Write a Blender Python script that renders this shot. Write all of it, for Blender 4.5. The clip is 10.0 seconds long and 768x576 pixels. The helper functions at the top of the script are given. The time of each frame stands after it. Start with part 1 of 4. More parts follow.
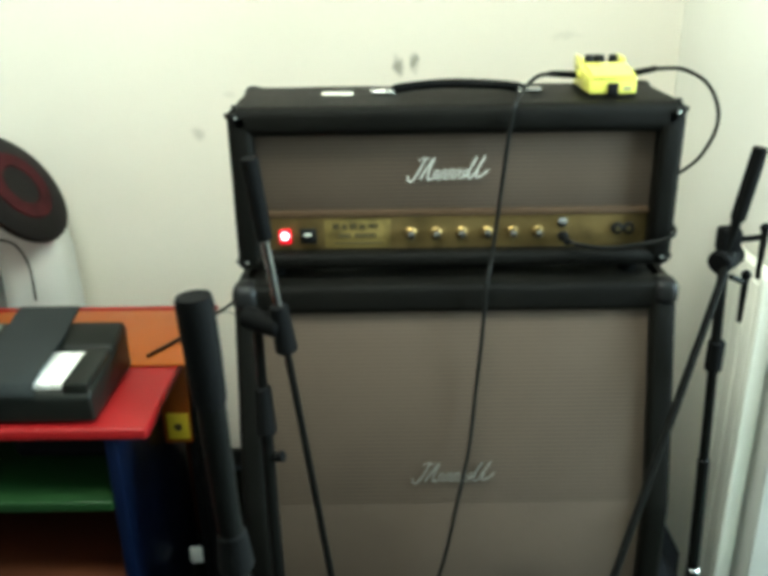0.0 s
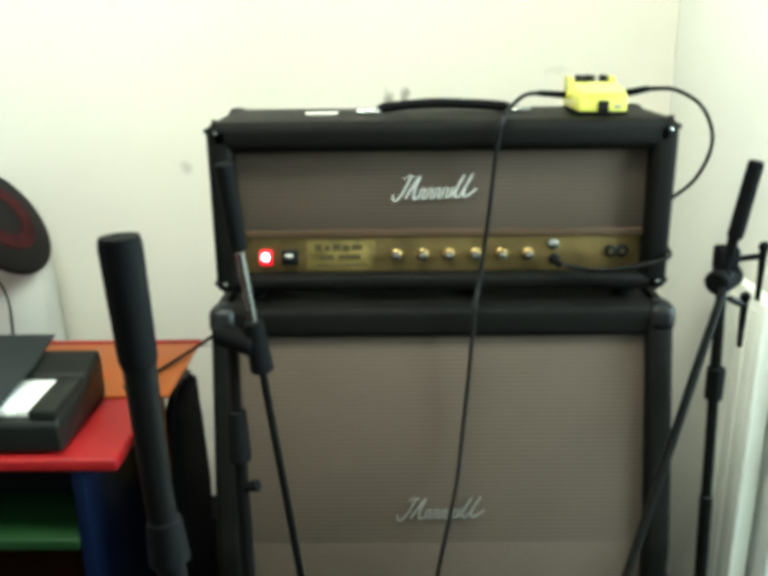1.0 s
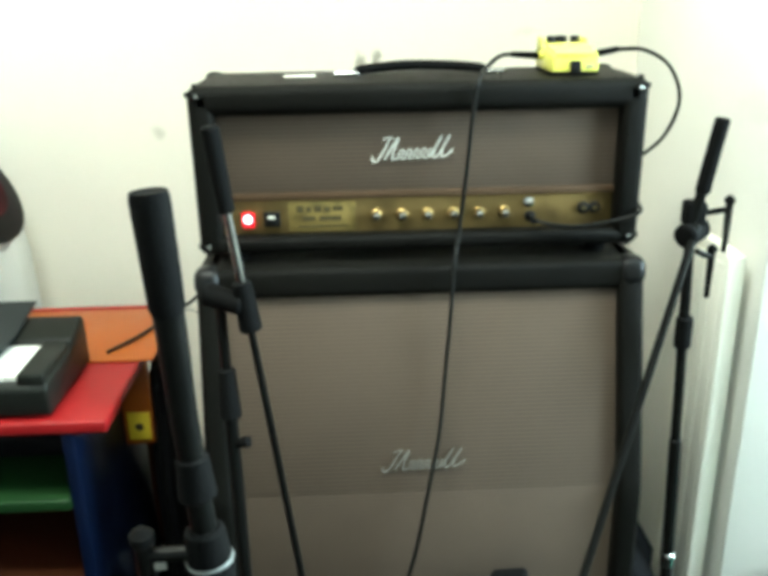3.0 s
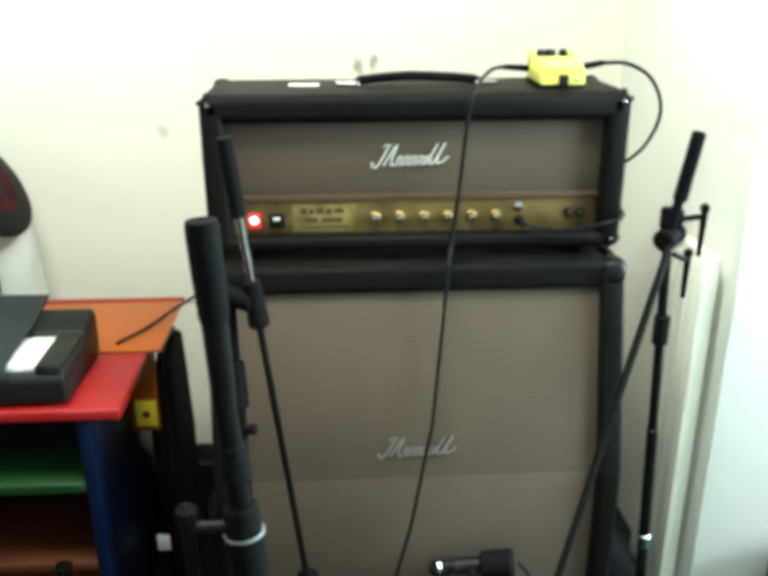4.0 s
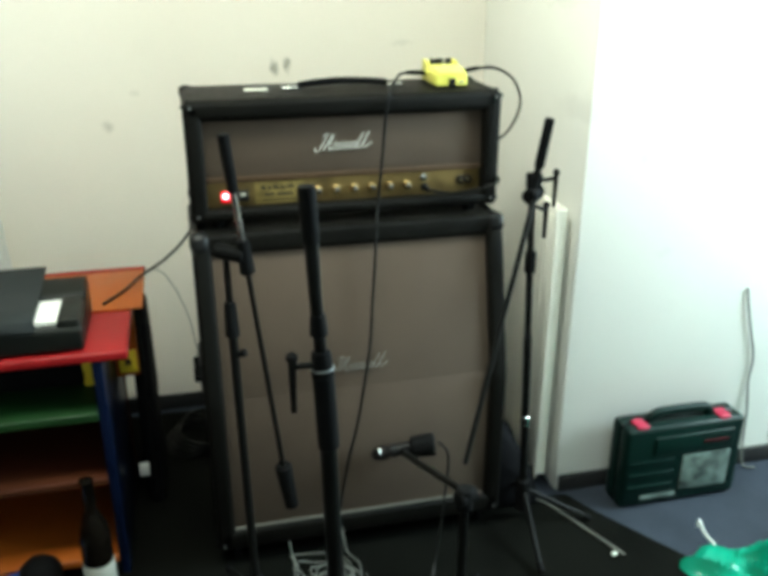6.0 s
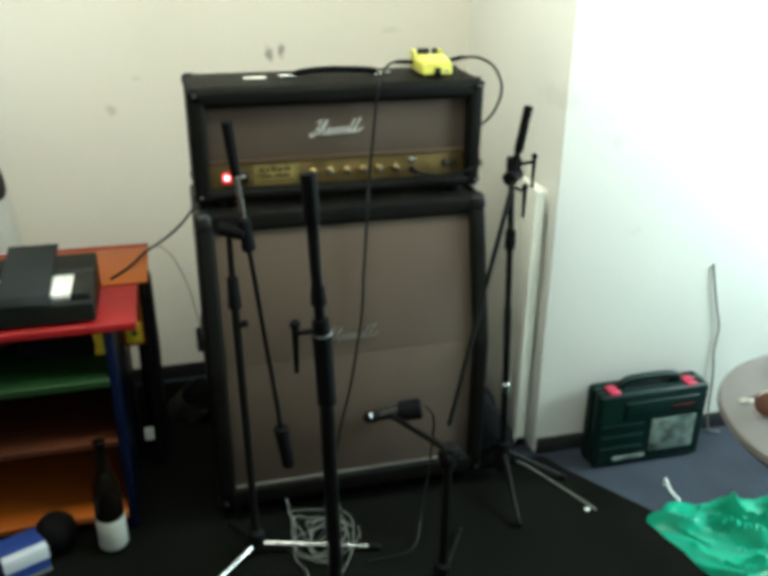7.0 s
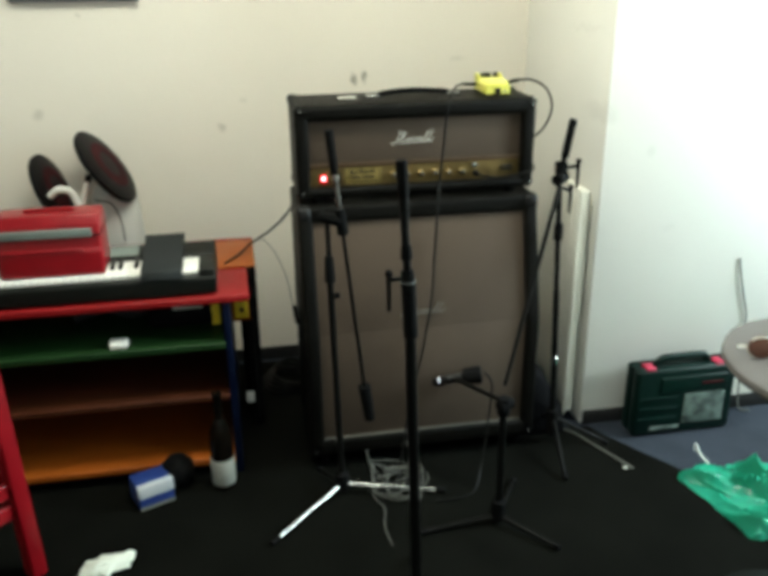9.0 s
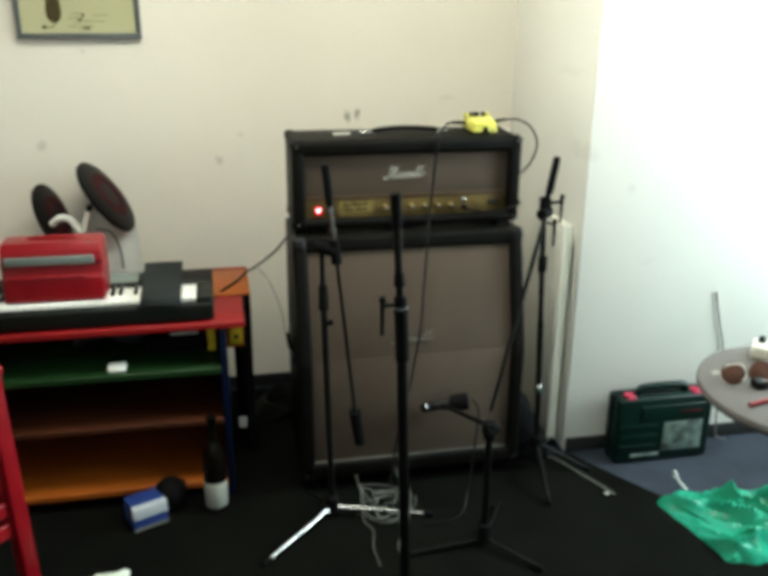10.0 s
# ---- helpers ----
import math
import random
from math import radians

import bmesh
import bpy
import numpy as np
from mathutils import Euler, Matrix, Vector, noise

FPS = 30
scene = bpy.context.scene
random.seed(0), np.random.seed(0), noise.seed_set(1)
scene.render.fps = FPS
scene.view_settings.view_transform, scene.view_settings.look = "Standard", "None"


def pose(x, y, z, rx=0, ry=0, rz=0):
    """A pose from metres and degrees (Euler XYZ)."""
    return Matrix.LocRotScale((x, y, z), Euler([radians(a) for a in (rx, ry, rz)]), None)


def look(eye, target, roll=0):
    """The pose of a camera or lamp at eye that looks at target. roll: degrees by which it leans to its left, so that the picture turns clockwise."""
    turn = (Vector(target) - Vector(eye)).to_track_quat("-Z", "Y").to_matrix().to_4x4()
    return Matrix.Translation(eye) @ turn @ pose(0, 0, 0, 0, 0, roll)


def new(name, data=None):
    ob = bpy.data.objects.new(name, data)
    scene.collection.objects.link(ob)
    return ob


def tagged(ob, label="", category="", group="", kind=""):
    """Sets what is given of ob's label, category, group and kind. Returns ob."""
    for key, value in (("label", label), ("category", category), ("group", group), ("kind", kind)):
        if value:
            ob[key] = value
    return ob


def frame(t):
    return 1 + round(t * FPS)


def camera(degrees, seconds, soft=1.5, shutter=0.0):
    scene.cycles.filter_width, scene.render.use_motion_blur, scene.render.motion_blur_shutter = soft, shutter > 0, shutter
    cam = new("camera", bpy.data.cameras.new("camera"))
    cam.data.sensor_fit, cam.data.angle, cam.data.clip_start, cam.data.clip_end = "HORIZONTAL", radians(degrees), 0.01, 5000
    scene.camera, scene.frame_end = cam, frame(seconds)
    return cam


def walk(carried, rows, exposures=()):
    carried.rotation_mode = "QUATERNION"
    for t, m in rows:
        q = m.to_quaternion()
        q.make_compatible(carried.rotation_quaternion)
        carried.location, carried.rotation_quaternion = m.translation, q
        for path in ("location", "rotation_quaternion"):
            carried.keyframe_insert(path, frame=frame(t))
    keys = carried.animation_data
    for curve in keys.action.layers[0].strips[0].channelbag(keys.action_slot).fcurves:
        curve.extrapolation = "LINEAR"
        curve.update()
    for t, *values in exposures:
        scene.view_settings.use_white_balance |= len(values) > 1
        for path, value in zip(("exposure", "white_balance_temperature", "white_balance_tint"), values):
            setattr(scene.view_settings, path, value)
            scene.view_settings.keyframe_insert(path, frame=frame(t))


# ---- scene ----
cam = camera(50.1, 10.0, soft=5.0, shutter=0.5)
PATH = [
    (0, (-0.108, -1.215, 1.39), (-0.126, 0.638, 0.637), -1.0),
    (0.5, (-0.091, -1.171, 1.335), (-0.076, 0.705, 0.643), -0.3),
    (1, (-0.081, -1.185, 1.305), (-0.1, 0.721, 0.699), -0.7),
    (1.5, (-0.09, -1.171, 1.273), (-0.083, 0.716, 0.613), -0.7),
    (2, (-0.101, -1.166, 1.278), (-0.064, 0.707, 0.58), -0.5),
    (2.5, (-0.103, -1.187, 1.294), (-0.052, 0.692, 0.609), -0.6),
    (2.7, (-0.106, -1.201, 1.298), (-0.051, 0.677, 0.613), -0.9),
    (3.8, (-0.127, -1.279, 1.343), (-0.028, 0.592, 0.644), -0.4),
    (4, (-0.133, -1.298, 1.355), (-0.035, 0.567, 0.64), -0.2),
    (4.5, (-0.164, -1.384, 1.383), (-0.012, 0.468, 0.645), -1.0),
    (5, (-0.232, -1.525, 1.428), (0.024, 0.309, 0.674), -0.4),
    (5.5, (-0.286, -1.633, 1.45), (0.024, 0.191, 0.691), -0.2),
    (5.7, (-0.324, -1.681, 1.452), (0.064, 0.132, 0.704), 0.2),
    (6.8, (-0.422, -1.845, 1.527), (0.051, -0.081, 0.712), 0.3),
    (7, (-0.412, -1.875, 1.525), (0.053, -0.108, 0.712), 0.5),
    (7.5, (-0.38, -2.01, 1.528), (-0.083, -0.196, 0.74), 0.0),
    (8, (-0.401, -2.113, 1.554), (-0.109, -0.277, 0.818), 0.0),
    (8.5, (-0.454, -2.202, 1.581), (-0.133, -0.374, 0.836), -1.4),
    (9, (-0.548, -2.302, 1.568), (-0.217, -0.478, 0.819), -0.6),
    (9.5, (-0.577, -2.357, 1.585), (-0.232, -0.511, 0.899), 0.4),
    (10, (-0.583, -2.394, 1.586), (-0.212, -0.547, 0.915), 0.4),
]
walk(cam, [(t, look(eye, target, roll)) for t, eye, target, roll in PATH],
     exposures=[(0.0, -0.08, 6050, 0), (2.5, 0.24, 6000, 1), (4.5, 0.27, 6000, 2), (5.5, -0.06, 6050, 3), (7.0, -0.45, 6250, 4), (8.0, -0.51, 6400, 7), (10.0, -0.62, 6450, 9)])

# ---- world and light ----
world = bpy.data.worlds.new("sky")
scene.world = world
world.use_nodes = True
wn = world.node_tree.nodes
sky = wn.new("ShaderNodeTexSky")
sky.sky_type, sky.sun_disc = 'NISHITA', False
sky.sun_elevation, sky.sun_rotation = radians(38), radians(150)
world.node_tree.links.new(sky.outputs[0], wn["Background"].inputs[0])
wn["Background"].inputs[1].default_value = 0.1


def area_lamp(name, place, target, w, h, watts, colour):
    data = bpy.data.lights.new(name, 'AREA')
    data.shape, data.size, data.size_y, data.energy, data.color = 'RECTANGLE', w, h, watts, colour
    ob = new(name, data)
    ob.matrix_world = look(place, target)
    return ob


area_lamp("window_daylight", (2.52, -0.62, 1.68), (0.6, -0.62, 1.60), 1.3, 1.15, 215, (0.80, 0.97, 1.0))
# Added weak fill from behind the camera; no window is known there.
area_lamp("rear_fill_lamp", (-0.9, -4.12, 1.75), (-0.9, 0.0, 1.3), 2.2, 1.3, 5, (0.8, 0.97, 1.0))
area_lamp("ceiling_lamp_light", (-0.40, -0.45, 2.60), (-0.40, -0.45, 0.0), 1.2, 0.5, 60, (1.0, 1.0, 0.84))

# ---- materials ----


def material(name, colour, rough=0.6, metal=0.0, grain=40.0, vary=0.12, bump=0.0, stain=3.0, stained=0.12, emit=0.0, coat=0.0, spec=0.25):
    m = bpy.data.materials.new(name)
    m.use_nodes = True
    n, l = m.node_tree.nodes, m.node_tree.links
    b = n["Principled BSDF"]
    co = n.new("ShaderNodeTexCoord")
    fine, broad = n.new("ShaderNodeTexNoise"), n.new("ShaderNodeTexNoise")
    fine.inputs["Scale"].default_value, fine.inputs["Detail"].default_value = grain, 5
    broad.inputs["Scale"].default_value, broad.inputs["Detail"].default_value = stain, 4
    l.new(co.outputs["Object"], fine.inputs["Vector"])
    l.new(co.outputs["Object"], broad.inputs["Vector"])
    mixa, mixb = n.new("ShaderNodeMix"), n.new("ShaderNodeMix")
    for mx in (mixa, mixb):
        mx.data_type, mx.blend_type = 'RGBA', 'MIX'
    c = Vector(colour)
    mixa.inputs["A"].default_value = (*(c * (1 - vary)), 1)
    mixa.inputs["B"].default_value = (*[min(1, k * (1 + vary)) for k in c], 1)
    l.new(fine.outputs["Fac"], mixa.inputs["Factor"])
    mixb.inputs["B"].default_value = (*(c * (1 - stained * 2)), 1)
    ramp = n.new("ShaderNodeMapRange")
    ramp.inputs["From Min"].default_value, ramp.inputs["From Max"].default_value = 0.45, 0.75
    l.new(broad.outputs["Fac"], ramp.inputs["Value"])
    l.new(ramp.outputs["Result"], mixb.inputs["Factor"])
    l.new(mixa.outputs["Result"], mixb.inputs["A"])
    l.new(mixb.outputs["Result"], b.inputs["Base Color"])
    rr = n.new("ShaderNodeMapRange")
    rr.inputs["To Min"].default_value, rr.inputs["To Max"].default_value = max(0.03, rough - 0.1), min(1, rough + 0.1)
    l.new(fine.outputs["Fac"], rr.inputs["Value"])
    l.new(rr.outputs["Result"], b.inputs["Roughness"])
    b.inputs["Metallic"].default_value = metal
    b.inputs["Specular IOR Level"].default_value = spec
    b.inputs["Coat Weight"].default_value = coat
    if bump:
        bp = n.new("ShaderNodeBump")
        bp.inputs["Strength"].default_value, bp.inputs["Distance"].default_value = bump, 0.002
        l.new(fine.outputs["Fac"], bp.inputs["Height"])
        l.new(bp.outputs["Normal"], b.inputs["Normal"])
    if emit:
        b.inputs["Emission Color"].default_value = (*colour, 1)
        b.inputs["Emission Strength"].default_value = emit
    return m


def striped(name, dark, light, scale, rough=0.85, axis="Z"):
    """Woven cloth with fine lines across it."""
    m = material(name, dark, rough, grain=260, vary=0.2, bump=0.5, stain=4, stained=0.1)
    n, l = m.node_tree.nodes, m.node_tree.links
    wave = n.new("ShaderNodeTexWave")
    wave.bands_direction = axis
    wave.inputs["Scale"].default_value, wave.inputs["Distortion"].default_value = scale, 0.6
    wave.inputs["Detail"].default_value = 2
    co = n.new("ShaderNodeTexCoord")
    l.new(co.outputs["Object"], wave.inputs["Vector"])
    mx = n.new("ShaderNodeMix")
    mx.data_type = 'RGBA'
    b = n["Principled BSDF"]
    old = b.inputs["Base Color"].links[0].from_socket
    l.new(old, mx.inputs["A"])
    mx.inputs["B"].default_value = (*light, 1)
    pw = n.new("ShaderNodeMath")
    pw.operation = 'POWER'
    pw.inputs[1].default_value = 3
    l.new(wave.outputs["Fac"], pw.inputs[0])
    l.new(pw.outputs[0], mx.inputs["Factor"])
    l.new(mx.outputs["Result"], b.inputs["Base Color"])
    return m


WALL = material("wall_paint", (0.775, 0.725, 0.635), 0.75, grain=90, vary=0.02, bump=0.12, stain=1.3, stained=0.03)
PIER = material("pier_paint", (0.87, 0.86, 0.80), 0.7, grain=90, vary=0.02, bump=0.12, stain=1.6, stained=0.03)
RADIATOR = material("radiator_enamel", (0.86, 0.85, 0.76), 0.38, grain=60, vary=0.02, stain=6, stained=0.05, spec=0.4)
CEIL = material("ceiling_paint", (0.82, 0.82, 0.79), 0.8, grain=60, vary=0.02, bump=0.1)
SKIRT = material("black_skirting", (0.02, 0.02, 0.02), 0.5, grain=50)
CARPET = material("blue_grey_carpet", (0.022, 0.028, 0.039), 0.95, grain=420, vary=0.45, bump=0.8, stain=5, stained=0.2)
MAT = material("black_mat", (0.0042, 0.0044, 0.0034), 1.0, grain=350, vary=0.5, bump=0.7, stain=4, stained=0.25, spec=0.03)
TOLEX = material("black_tolex", (0.0048, 0.0045, 0.0036), 0.46, grain=700, vary=0.35, bump=0.6, stain=9, stained=0.15, spec=0.06)
PLASTIC = material("black_plastic", (0.006, 0.006, 0.006), 0.38, grain=80, vary=0.2, spec=0.2)
CLOTH = striped("grille_cloth", (0.068, 0.049, 0.035), (0.093, 0.067, 0.048), 44)
GOLD = material("gold_panel", (0.21, 0.145, 0.055), 0.42, metal=0.7, grain=30, vary=0.2, stain=14, stained=0.28)
GOLD_BRIGHT = material("gold_nameplate", (0.31, 0.225, 0.075), 0.36, metal=0.6, grain=60, vary=0.25, stain=40, stained=0.3)
KNOBGOLD = material("gold_knob", (0.24, 0.165, 0.06), 0.3, metal=0.85, grain=40, vary=0.1)
BROWN_STRIP = material("brown_strip", (0.06, 0.035, 0.018), 0.5)
WHITE_PIPING = material("white_piping", (0.10, 0.095, 0.08), 0.5, stained=0.2)
SCRIPT_WORN = material("script_worn", (0.155, 0.145, 0.125), 0.6, stained=0.3)
SCRIPT = material("script_white", (0.52, 0.51, 0.46), 0.45)
CREAM = material("cream_plastic", (0.72, 0.70, 0.60), 0.35)
STEEL = material("steel", (0.50, 0.50, 0.48), 0.24, metal=1.0, grain=50, vary=0.08)
STAND = material("black_stand_paint", (0.0045, 0.0045, 0.004), 0.38, metal=0.0, grain=120, vary=0.3, spec=0.10)
RUBBER = material("black_rubber", (0.004, 0.004, 0.004), 0.75, grain=200, vary=0.2, bump=0.3, spec=0.07)
CABLE = material("black_cable", (0.006, 0.006, 0.005), 0.45, spec=0.12)
GREYCABLE = material("grey_cable", (0.15, 0.153, 0.135), 0.45)
YELLOW = material("yellow_enamel", (0.72, 0.68, 0.13), 0.3, grain=30, vary=0.05, coat=0.3, stained=0.06)
JEWEL = material("lit_red_jewel", (0.75, 0.008, 0.02), 0.2, emit=0.75)
GLOW = material("jewel_core", (1.0, 0.40, 0.42), 0.2, emit=5)
RED = material("red_laminate", (0.22, 0.006, 0.007), 0.45, grain=25, vary=0.08, coat=0.05, spec=0.22, stained=0.12)
ORANGE = material("orange_laminate", (0.28, 0.067, 0.007), 0.42, grain=25, vary=0.1, coat=0.1, stained=0.12, spec=0.2)
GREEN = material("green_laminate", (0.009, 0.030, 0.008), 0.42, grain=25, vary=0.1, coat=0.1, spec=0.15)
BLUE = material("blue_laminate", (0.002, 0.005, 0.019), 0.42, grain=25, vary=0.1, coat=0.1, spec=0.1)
BROWN = material("brown_board", (0.048, 0.013, 0.005), 0.5, grain=20, vary=0.15, spec=0.12)
KEYBODY = material("keyboard_plastic", (0.010, 0.011, 0.009), 0.42, grain=150, vary=0.2, spec=0.12)
GREYCLOTH = material("dark_grey_cover", (0.022, 0.025, 0.025), 0.7, grain=150, vary=0.2, bump=0.2, spec=0.08)
IVORY = material("white_keys", (0.80, 0.80, 0.75), 0.3, vary=0.03)
REDPLASTIC = material("red_plastic", (0.22, 0.004, 0.008), 0.36, grain=20, vary=0.1, coat=0.1, stain=9, stained=0.12)
GREYGREEN = material("grey_green_strip", (0.16, 0.19, 0.17), 0.5)
WHITEPLASTIC = material("white_plastic", (0.60, 0.61, 0.58), 0.4, grain=12, vary=0.06, stained=0.12)
PADBLACK = material("pad_rubber", (0.007, 0.006, 0.006), 0.5, grain=100, vary=0.2, spec=0.1)
PADRED = material("pad_red", (0.044, 0.008, 0.010), 0.7, grain=120, vary=0.25, stain=18, stained=0.3, spec=0.08)
PAPER = material("paper", (0.46, 0.45, 0.27), 0.7, grain=15, vary=0.03, stained=0.05)
PICFRAME = material("grey_frame", (0.14, 0.15, 0.15), 0.4, metal=0.4)
INK = material("print_ink", (0.06, 0.045, 0.015), 0.7)
FAINT = material("faint_print", (0.33, 0.31, 0.18), 0.7)
CASEGREEN = material("dark_green_case", (0.0025, 0.012, 0.0095), 0.4, grain=160, vary=0.2, bump=0.2, spec=0.15)
LATCHRED = material("pink_red_latch", (0.33, 0.02, 0.05), 0.4)
LABELGREY = material("label_print", (0.13, 0.165, 0.15), 0.35, grain=28, vary=0.9, stain=22, stained=0.5)
BAGGREEN = material("green_plastic_bag", (0.03, 0.47, 0.29), 0.2, grain=14, vary=0.35, coat=0.3, stain=7, stained=0.12)
STOOLTOP = material("grey_stool_top", (0.13, 0.118, 0.11), 0.55, grain=40, vary=0.12, spec=0.2)
BROWNGLASS = material("brown_lens", (0.09, 0.035, 0.022), 0.15, coat=0.5)
BOXBLUE = material("blue_carton", (0.02, 0.045, 0.19), 0.5)
BOXWHITE = material("white_carton", (0.48, 0.51, 0.53), 0.5)
LABELPAPER = material("grey_label", (0.33, 0.34, 0.30), 0.6, grain=60, vary=0.2, stained=0.2)
BOTTLE = material("dark_glass_bottle", (0.004, 0.003, 0.002), 0.15, spec=0.2)
YELLOWTAG = material("yellow_sticker", (0.68, 0.50, 0.03), 0.5)
TISSUE = material("tissue", (0.62, 0.66, 0.58), 0.8, grain=30, vary=0.15)
NYLON = material("black_nylon", (0.005, 0.005, 0.0055), 0.8, grain=300, vary=0.4, bump=0.4, spec=0.04)



def scuff(m, centre, rx, rz, colour, amount, warp=0.05, grain=22.0):
    """A soft dirty mark of uneven shape on a painted wall."""
    n, l = m.node_tree.nodes, m.node_tree.links
    co, nz, mp, add = n.new("ShaderNodeTexCoord"), n.new("ShaderNodeTexNoise"), n.new("ShaderNodeMapping"), n.new("ShaderNodeVectorMath")
    nz.inputs["Scale"].default_value, nz.inputs["Detail"].default_value = grain, 3
    l.new(co.outputs["Object"], nz.inputs["Vector"])
    sc = n.new("ShaderNodeVectorMath")
    sc.operation = 'SCALE'
    sc.inputs["Scale"].default_value = warp
    l.new(nz.outputs["Color"], sc.inputs[0])
    l.new(co.outputs["Object"], add.inputs[0])
    l.new(sc.outputs[0], add.inputs[1])
    half = warp * 0.5
    mp.inputs["Scale"].default_value = (1 / rx, 1 / 0.2, 1 / rz)
    mp.inputs["Location"].default_value = (-(centre[0] + half) / rx, -(centre[1] + half) / 0.2, -(centre[2] + half) / rz)
    l.new(add.outputs[0], mp.inputs["Vector"])
    ln = n.new("ShaderNodeVectorMath")
    ln.operation = 'LENGTH'
    l.new(mp.outputs[0], ln.inputs[0])
    mr = n.new("ShaderNodeMapRange")
    mr.interpolation_type = 'SMOOTHSTEP'
    mr.inputs["From Min"].default_value, mr.inputs["From Max"].default_value = 0.2, 1.0
    mr.inputs["To Min"].default_value, mr.inputs["To Max"].default_value = amount, 0.0
    l.new(ln.outputs["Value"], mr.inputs["Value"])
    mx = n.new("ShaderNodeMix")
    mx.data_type = 'RGBA'
    b = n["Principled BSDF"]
    l.new(b.inputs["Base Color"].links[0].from_socket, mx.inputs["A"])
    mx.inputs["B"].default_value = (*colour, 1)
    l.new(mr.outputs["Result"], mx.inputs["Factor"])
    l.new(mx.outputs["Result"], b.inputs["Base Color"])


for c_, rx_, rz_, a_, w_ in (((-0.085, 0.85, 1.135), 0.016, 0.034, 0.75, 0.05), ((-0.05, 0.85, 1.14), 0.012, 0.03, 0.75, 0.06), ((-0.59, 0.85, 0.977), 0.022, 0.026, 0.35, 0.03),
                         ((-1.234, 0.85, 1.049), 0.03, 0.03, 0.28, 0.03), ((-0.50, 0.85, 1.07), 0.03, 0.015, 0.15, 0.05), ((0.32, 0.85, 1.20), 0.05, 0.012, 0.15, 0.06),
                         ((-1.05, 0.85, 1.385), 0.012, 0.012, 0.25, 0.03), ((0.10, 0.85, 1.0), 0.10, 0.02, 0.2, 0.06)):
    scuff(WALL, c_, rx_, rz_, (0.22, 0.20, 0.15), a_, w_)
for c_, rx_, rz_, a_, w_ in (((0.762, 0.10, 0.98), 0.022, 0.028, 0.12, 0.03), ((0.598, 0.14, 1.10), 0.06, 0.05, 0.12, 0.08), ((0.598, 0.30, 1.35), 0.08, 0.02, 0.08, 0.1), ((0.85, 0.10, 0.72), 0.05, 0.02, 0.06, 0.05)):
    scuff(PIER, c_, rx_, rz_, (0.35, 0.34, 0.30), a_, w_)

# ---- mesh tools ----


def link(name, bm, mat, parent=None, label="", smooth=True):
    me = bpy.data.meshes.new(name)
    bmesh.ops.recalc_face_normals(bm, faces=bm.faces)
    bm.to_mesh(me)
    bm.free()
    me.materials.append(mat)
    if smooth:
        me.polygons.foreach_set("use_smooth", [True] * len(me.polygons))
        me.set_sharp_from_angle(angle=radians(38))
    ob = new(name, me)
    if parent is not None:
        ob.parent = parent
        ob.matrix_parent_inverse = parent.matrix_basis.inverted()
    if label:
        ob["label"] = label
    return ob


def part(name, bm, mat, parent, label=""):
    return link(name, bm, mat, parent, label)


def thing(name, label, category, at=(0, 0, 0), group="", kind=""):
    e = new(name)
    e.empty_display_size = 0.05
    e.location = at
    e.matrix_basis = Matrix.Translation(at)
    return tagged(e, label, category, group, kind)


def box(x0, x1, y0, y1, z0, z1, bevel=0.0, seg=2, bm=None):
    bm2 = bmesh.new()
    bmesh.ops.create_cube(bm2, size=1)
    (x0, x1), (y0, y1), (z0, z1) = sorted((x0, x1)), sorted((y0, y1)), sorted((z0, z1))
    for v in bm2.verts:
        v.co = Vector(((x0 + x1) / 2 + v.co.x * (x1 - x0), (y0 + y1) / 2 + v.co.y * (y1 - y0), (z0 + z1) / 2 + v.co.z * (z1 - z0)))
    if bevel:
        bmesh.ops.bevel(bm2, geom=bm2.edges[:], offset=bevel, segments=seg, affect='EDGES', profile=0.5)
    return join(bm, bm2)


def join(bm, bm2):
    if bm is None:
        return bm2
    me = bpy.data.meshes.new("tmp")
    bm2.to_mesh(me)
    bm2.free()
    bm.from_mesh(me)
    bpy.data.meshes.remove(me)
    return bm


def prism(profile, x0, x1, bevel=0.0, seg=2, bm=None):
    """A side profile of (y, z) drawn out along x."""
    bm2 = bmesh.new()
    x0, x1 = sorted((x0, x1))
    a = [bm2.verts.new((x0, y, z)) for y, z in profile]
    b = [bm2.verts.new((x1, y, z)) for y, z in profile]
    bm2.faces.new(a)
    bm2.faces.new(b[::-1])
    n = len(a)
    for i in range(n):
        bm2.faces.new((a[i], b[i], b[(i + 1) % n], a[(i + 1) % n]))
    bmesh.ops.recalc_face_normals(bm2, faces=bm2.faces)
    if bevel:
        bmesh.ops.bevel(bm2, geom=bm2.edges[:], offset=bevel, segments=seg, affect='EDGES', profile=0.5)
    return join(bm, bm2)


def lathe(rings, seg=24, m=None, bm=None):
    """Rings of (radius, height) turned round the z axis, then set at the pose m."""
    bm2 = bmesh.new()
    rows = [[bm2.verts.new((r * math.cos(2 * math.pi * i / seg), r * math.sin(2 * math.pi * i / seg), z)) for i in range(seg)] for r, z in rings]
    for p, q in zip(rows, rows[1:]):
        for i in range(seg):
            bm2.faces.new((p[i], p[(i + 1) % seg], q[(i + 1) % seg], q[i]))
    bm2.faces.new(rows[0][::-1])
    bm2.faces.new(rows[-1])
    if m is not None:
        bm2.transform(m)
    return join(bm, bm2)


